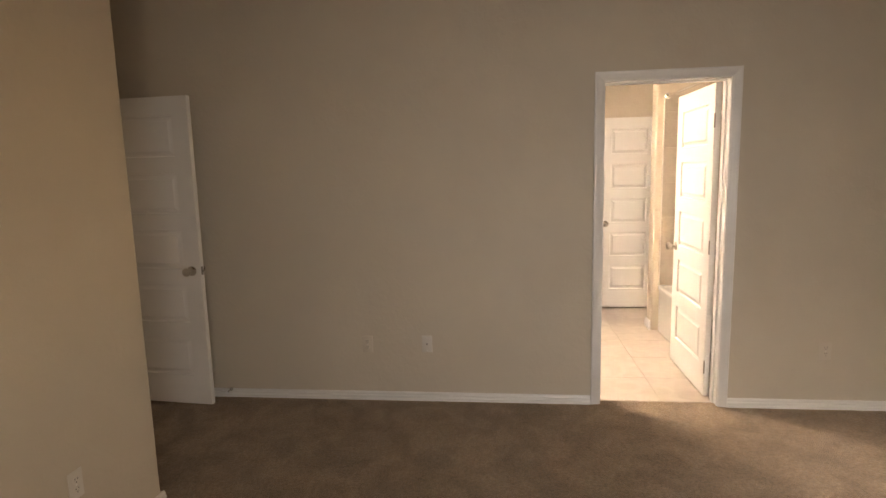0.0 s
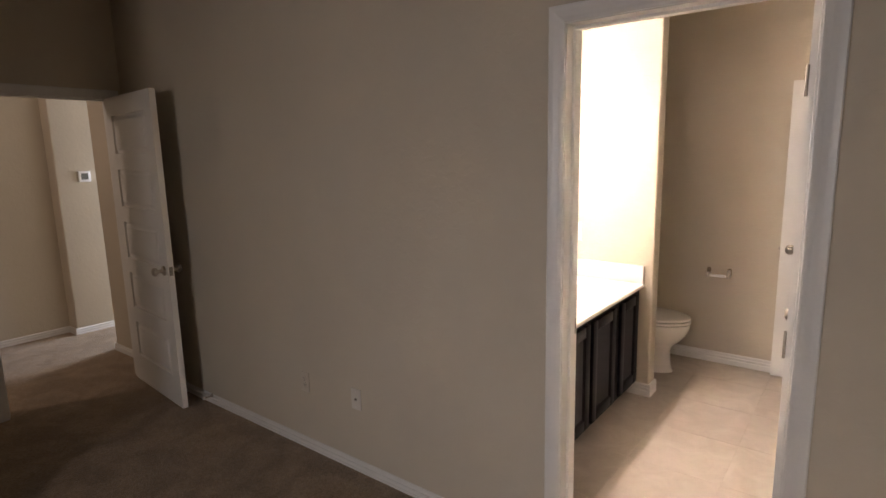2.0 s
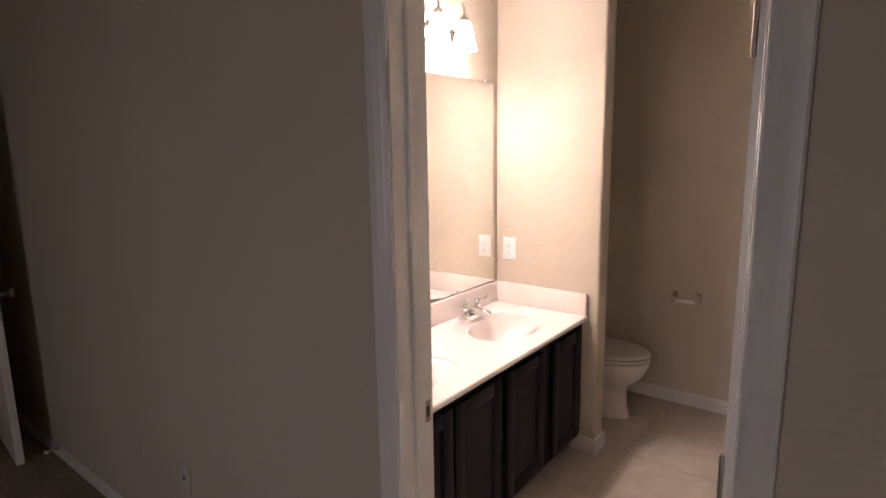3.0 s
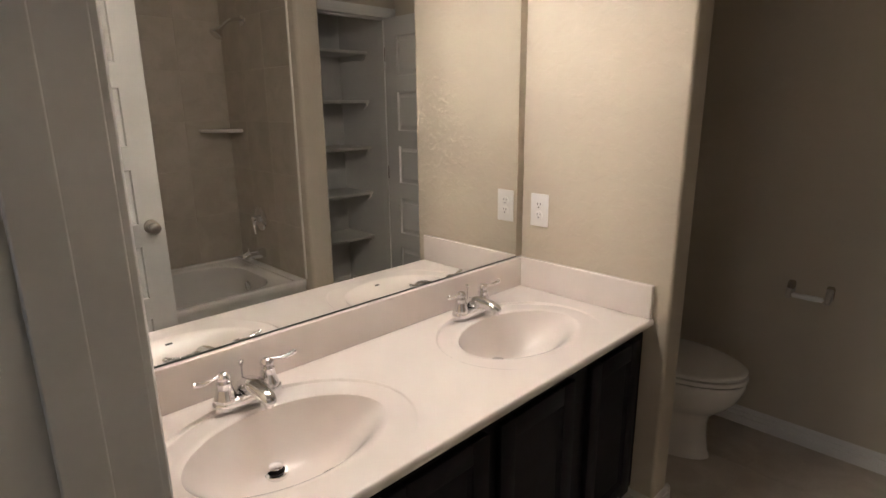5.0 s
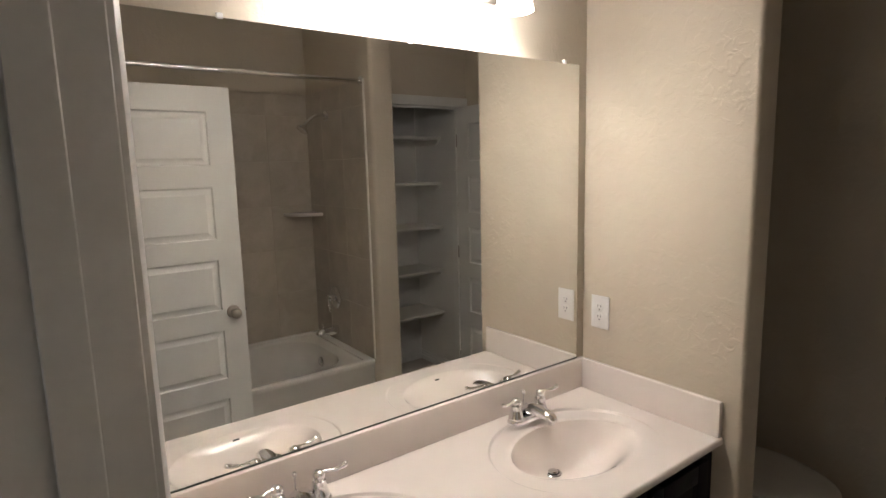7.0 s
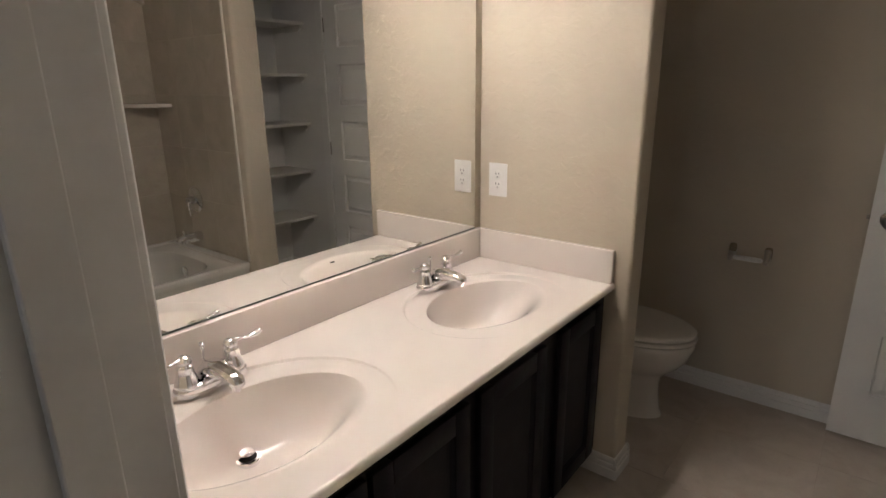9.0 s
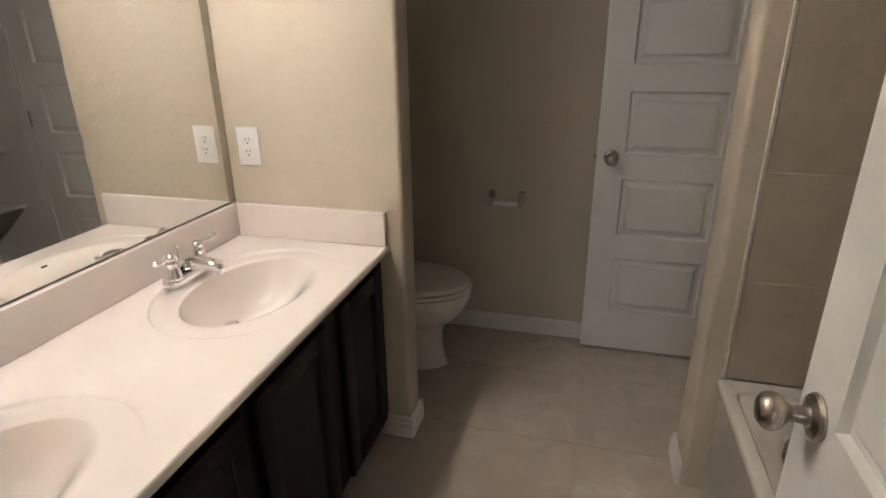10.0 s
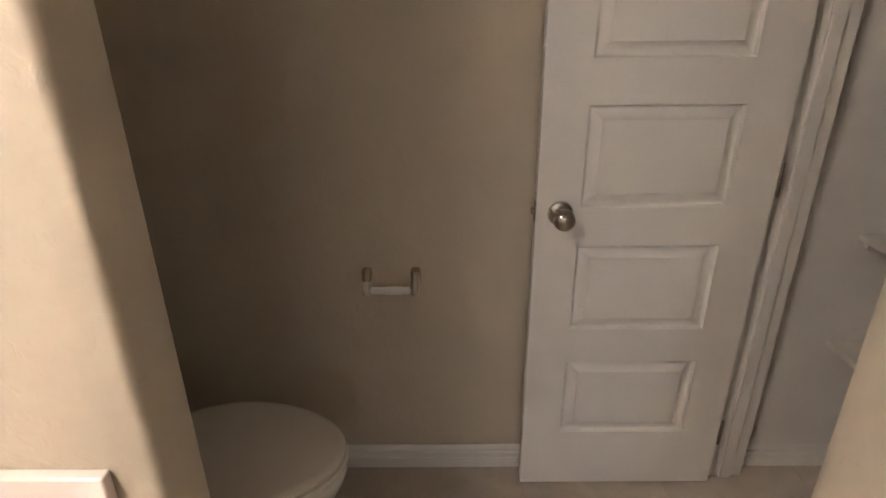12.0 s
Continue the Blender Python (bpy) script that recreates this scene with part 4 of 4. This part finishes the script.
# ---- tub ----
RIM = 0.437
tub = thing("bathtub", (TUBX0, TUBY0, 0), "white acrylic alcove bathtub", "bathtub")
TW, TL = TUBX1 - TUBX0, TUBY1 - TUBY0


def rounded(x0, x1, y0, y1, z, r, n=6):
    pts = []
    for cx, cy, a0 in ((x1 - r, y1 - r, 0), (x0 + r, y1 - r, 90), (x0 + r, y0 + r, 180), (x1 - r, y0 + r, 270)):
        for k in range(n + 1):
            a = radians(a0 + 90 * k / n)
            pts.append((cx + r * math.cos(a), cy + r * math.sin(a), z))
    return pts


tb = bmesh.new()
add_rings(tb, [
    rounded(0.012, TW, 0.0, TL, 0.0, 0.004), rounded(0.012, TW, 0.0, TL, RIM - 0.05, 0.004), rounded(0.002, TW, 0.0, TL, RIM - 0.035, 0.004), rounded(0.0, TW, 0.0, TL, RIM - 0.010, 0.004), rounded(0.003, TW, 0.0, TL, RIM - 0.003, 0.004), rounded(0.010, TW - 0.002, 0.002, TL - 0.002, RIM, 0.008),
    rounded(0.034, TW - 0.020, 0.020, TL - 0.056, RIM, 0.03), rounded(0.040, TW - 0.026, 0.026, TL - 0.062, RIM - 0.010, 0.03), rounded(0.078, TW - 0.062, 0.088, TL - 0.118, RIM - 0.012, 0.22), rounded(0.090, TW - 0.074, 0.102, TL - 0.130, RIM - 0.022, 0.22), rounded(0.097, TW - 0.082, 0.117, TL - 0.136, RIM - 0.06, 0.22), rounded(0.115, TW - 0.10, 0.20, TL - 0.155, 0.20, 0.20), rounded(0.135, TW - 0.12, 0.27, TL - 0.18, 0.13, 0.20), rounded(0.18, TW - 0.165, 0.33, TL - 0.23, 0.105, 0.18), rounded(0.28, TW - 0.26, 0.5, TL - 0.4, 0.100, 0.05)])
part("shell", tb, M_ACRYLIC, tub)
VX = 1.38 - TUBX0
part("overflow_plate", lathe([(0.0, 0.0), (0.036, 0.0), (0.036, -0.006), (0.028, -0.012), (0.0, -0.013)], "y", (VX, TL - 0.143, 0.315), 24), M_CHROME, tub, "chrome overflow plate")
part("drain", lathe([(0.0, 0.100), (0.032, 0.100), (0.034, 0.106), (0.024, 0.108), (0.0, 0.108)], "z", (VX, TL - 0.33, 0), 22), M_CHROME, tub, "chrome drain")

# wet wall fittings, all on the tile at the tub's end
TF = TUBY1 - 0.010
sp = thing("tub_spout", (1.38, TF, 0.522), "chrome tub spout on the tiled end wall", "tub spout")
part("spout", tube(smooth_path([(0, 0.0, 0), (0, -0.05, 0.0), (0, -0.10, -0.002), (0, -0.128, -0.010), (0, -0.135, -0.026)], 5), [0.031] * 6 + [0.029] * 6 + [0.027] * 6 + [0.024, 0.022, 0.020], 20), M_CHROME, sp)
part("diverter", lathe([(0.0, 0.028), (0.004, 0.028), (0.004, 0.040), (0.008, 0.044), (0.006, 0.052), (0.0, 0.053)], "z", (0, -0.105, 0), 12), M_CHROME, sp)
va = thing("shower_valve", (1.38, TF, 0.755), "chrome shower valve with a lever on a round plate", "shower valve")
part("escutcheon", lathe([(0.0, 0.0), (0.080, 0.0), (0.080, -0.004), (0.060, -0.012), (0.030, -0.018), (0.0, -0.019)], "y", (0, 0, 0), 32), M_CHROME, va)
part("hub", lathe([(0.0, -0.015), (0.026, -0.015), (0.024, -0.045), (0.020, -0.058), (0.0, -0.060)], "y", (0, 0, 0), 22), M_CHROME, va)
part("lever", tube(smooth_path([(0, -0.048, 0.0), (-0.012, -0.058, -0.028), (-0.026, -0.062, -0.060), (-0.034, -0.060, -0.088)], 5), [0.011] * 5 + [0.009] * 5 + [0.008] * 5 + [0.006], 12), M_CHROME, va)
sh = thing("shower_fixture", (1.38, TF, 1.985), "chrome shower head on a bent arm", "shower head")
part("flange", lathe([(0.0, 0.0), (0.032, 0.0), (0.030, -0.008), (0.014, -0.014), (0.0, -0.014)], "y", (0, 0, 0), 22), M_CHROME, sh)
part("arm", tube(smooth_path([(0, 0.0, 0), (0, -0.05, 0.004), (0, -0.10, -0.014), (0, -0.140, -0.050)], 5), 0.0105, 12), M_CHROME, sh)
hd = part("head", lathe([(0.0, 0.0), (0.013, 0.0), (0.016, -0.018), (0.020, -0.030), (0.038, -0.052), (0.041, -0.062), (0.036, -0.066), (0.0, -0.067)], "z", (0, 0, 0), 26), M_CHROME, sh)
hd.matrix_basis = pose(0, -0.138, -0.046, -38, 0, 0)
rod = thing("shower_rod", (0.915, TUBY0, 2.150), "straight chrome shower curtain rod", "curtain rod")
part("rod", tube([(0, -0.008, 0), (0, TL + 0.008, 0)], 0.0127, 16), M_CHROME, rod)
for y, s in ((-0.009, 1), (TL + 0.009, -1)):
    part("flange", lathe([(0.0, 0.0), (0.030, 0.0), (0.030, 0.006 * s), (0.018, 0.018 * s), (0.0, 0.019 * s)], "y", (0, y, 0), 20), M_CHROME, rod)
cs = thing("corner_shelf", (TUBX1 - 0.010, TF, 1.335), "cream quarter-round corner shelf in the tub surround", "corner shelf")
qs = bmesh.new()
arc = [(-0.205 * math.cos(radians(a)), -0.205 * math.sin(radians(a))) for a in range(0, 91, 6)]
add_rings(qs, [[(0, 0, z)] + [(x * k, y * k, z) for x, y in arc] for z, k in ((-0.022, 0.97), (-0.016, 1.0), (-0.004, 1.0), (0.0, 0.975))])
part("shelf", qs, M_MARBLE, cs)

# ---- linen closet ----
for z in (0.485, 0.83, 1.175, 1.515, 1.86):
    s = thing("closet_shelf", (1.385, PILY1, z), "painted wooden linen closet shelf on cleats", "shelf", "closet shelves")
    part("board", box((0.0, 0.002, -0.019), (0.345, BACK - PILY1 - 0.002, 0.0), 0.002, 1), M_SHELF, s)
    for y0, y1 in ((0.002, 0.021), (BACK - PILY1 - 0.021, BACK - PILY1 - 0.002)):
        cl = bmesh.new()
        add_rings(cl, [[(0.020, y, -0.019), (0.343, y, -0.019), (0.343, y, -0.062), (0.055, y, -0.062), (0.020, y, -0.040)] for y in (y0, y1)])
        part("cleat", cl, M_SHELF, s)

# ---- tiles of the tub surround ----
TJ = 0.003


def tile_mesh(w, h, d, mat):
    bm = box((TJ / 2, 0, TJ / 2), (w - TJ / 2, d, h - TJ / 2))
    top = [e for e in bm.edges if abs(e.verts[0].co.y) < 1e-6 and abs(e.verts[1].co.y) < 1e-6]
    bmesh.ops.bevel(bm, geom=top, offset=0.0015, segments=1, affect="EDGES")
    return mesh_of("tile", bm, mat, False)


def cuts(a, b, first, pitch):
    """Joint places from a to b with one joint at first."""
    k = math.ceil((a - first) / pitch + 0.05)
    js = [a]
    while first + k * pitch < b - 0.02:
        js.append(first + k * pitch)
        k += 1
    return js + [b]


TILE_CACHE = {}


def tile_wall(name, origin, turn, u0, u1, ujoint, z0, z1, zjoint, pu, pz, label):
    """Tiles over a grout bed; local x along the wall, the tiles' faces at y = 0 of the wall's frame, bed behind."""
    w = thing(name, origin, label, "tiled wall", "", "structure", turn)
    part("grout", box((u0, 0.0015, z0), (u1, 0.010, z1)), M_TGROUT, w, "pale grout bed", False)
    us, zs = cuts(u0, u1, ujoint, pu), cuts(z0, z1, zjoint, pz)
    for a, b in zip(us, us[1:]):
        for c, d in zip(zs, zs[1:]):
            key = (round(b - a, 3), round(d - c, 3))
            if key not in TILE_CACHE:
                TILE_CACHE[key] = tile_mesh(b - a, d - c, 0.008, M_TILE)
            q = new("tile", TILE_CACHE[key])
            q.parent = w
            q.location = (a, 0, c)


TZ0, TZ1 = RIM + 0.003, 2.16
tile_wall("tile_wall_end", (0, TUBY1 + 0.001, 0), 0, 0.888, TUBX1 + 0.011, 1.184, TZ0, TZ1, 0.760, 0.296, 0.313, "taupe stone-look ceramic tiles on the tub's end wall")
tile_wall("tile_wall_back", (TUBX1 + 0.001, 0, 0), -90, -TUBY1, -TUBY0, -TUBY1 + 0.296, TZ0, TZ1, 0.760, 0.296, 0.313, "taupe stone-look ceramic tiles behind the tub")
tile_wall("tile_wall_head", (0, TUBY0 - 0.001, 0), 180, -TUBX1 - 0.011, -0.888, -1.184, TZ0, TZ1, 0.760, 0.296, 0.313, "taupe stone-look ceramic tiles on the tub's head wall")
structure("tile_edge_bead", box((0.878, TUBY1 - 0.001, RIM), (0.888, TUBY1 + 0.0115, TZ1), 0.003, 2), M_CAULK, "pale caulked bead along the tile's edge", "trim")

# ---- floor tiles of the bath ----
flo = thing("floor_tiles", (0, 0, 0), "beige stone-look ceramic floor tiles with thin joints", "tiled floor", "", "structure")
P = 0.455
xs, ys = cuts(MIRX, TUBX1, 0.472, P), cuts(0.060, BACK, 2.295, P)
FT = {}
for a, b in zip(xs, xs[1:]):
    for c, d in zip(ys, ys[1:]):
        key = (round(b - a, 3), round(d - c, 3))
        if key not in FT:
            bm = box((0.0008, 0.0008, -0.006), (b - a - 0.0008, d - c - 0.0008, 0.0))
            up = [e for e in bm.edges if abs(e.verts[0].co.z) < 1e-6 and abs(e.verts[1].co.z) < 1e-6]
            bmesh.ops.bevel(bm, geom=up, offset=0.0004, segments=1, affect="EDGES")
            FT[key] = mesh_of("tile", bm, M_FLOOR, False)
        q = new("tile", FT[key])
        q.parent = flo
        q.location = (a, c, 0)
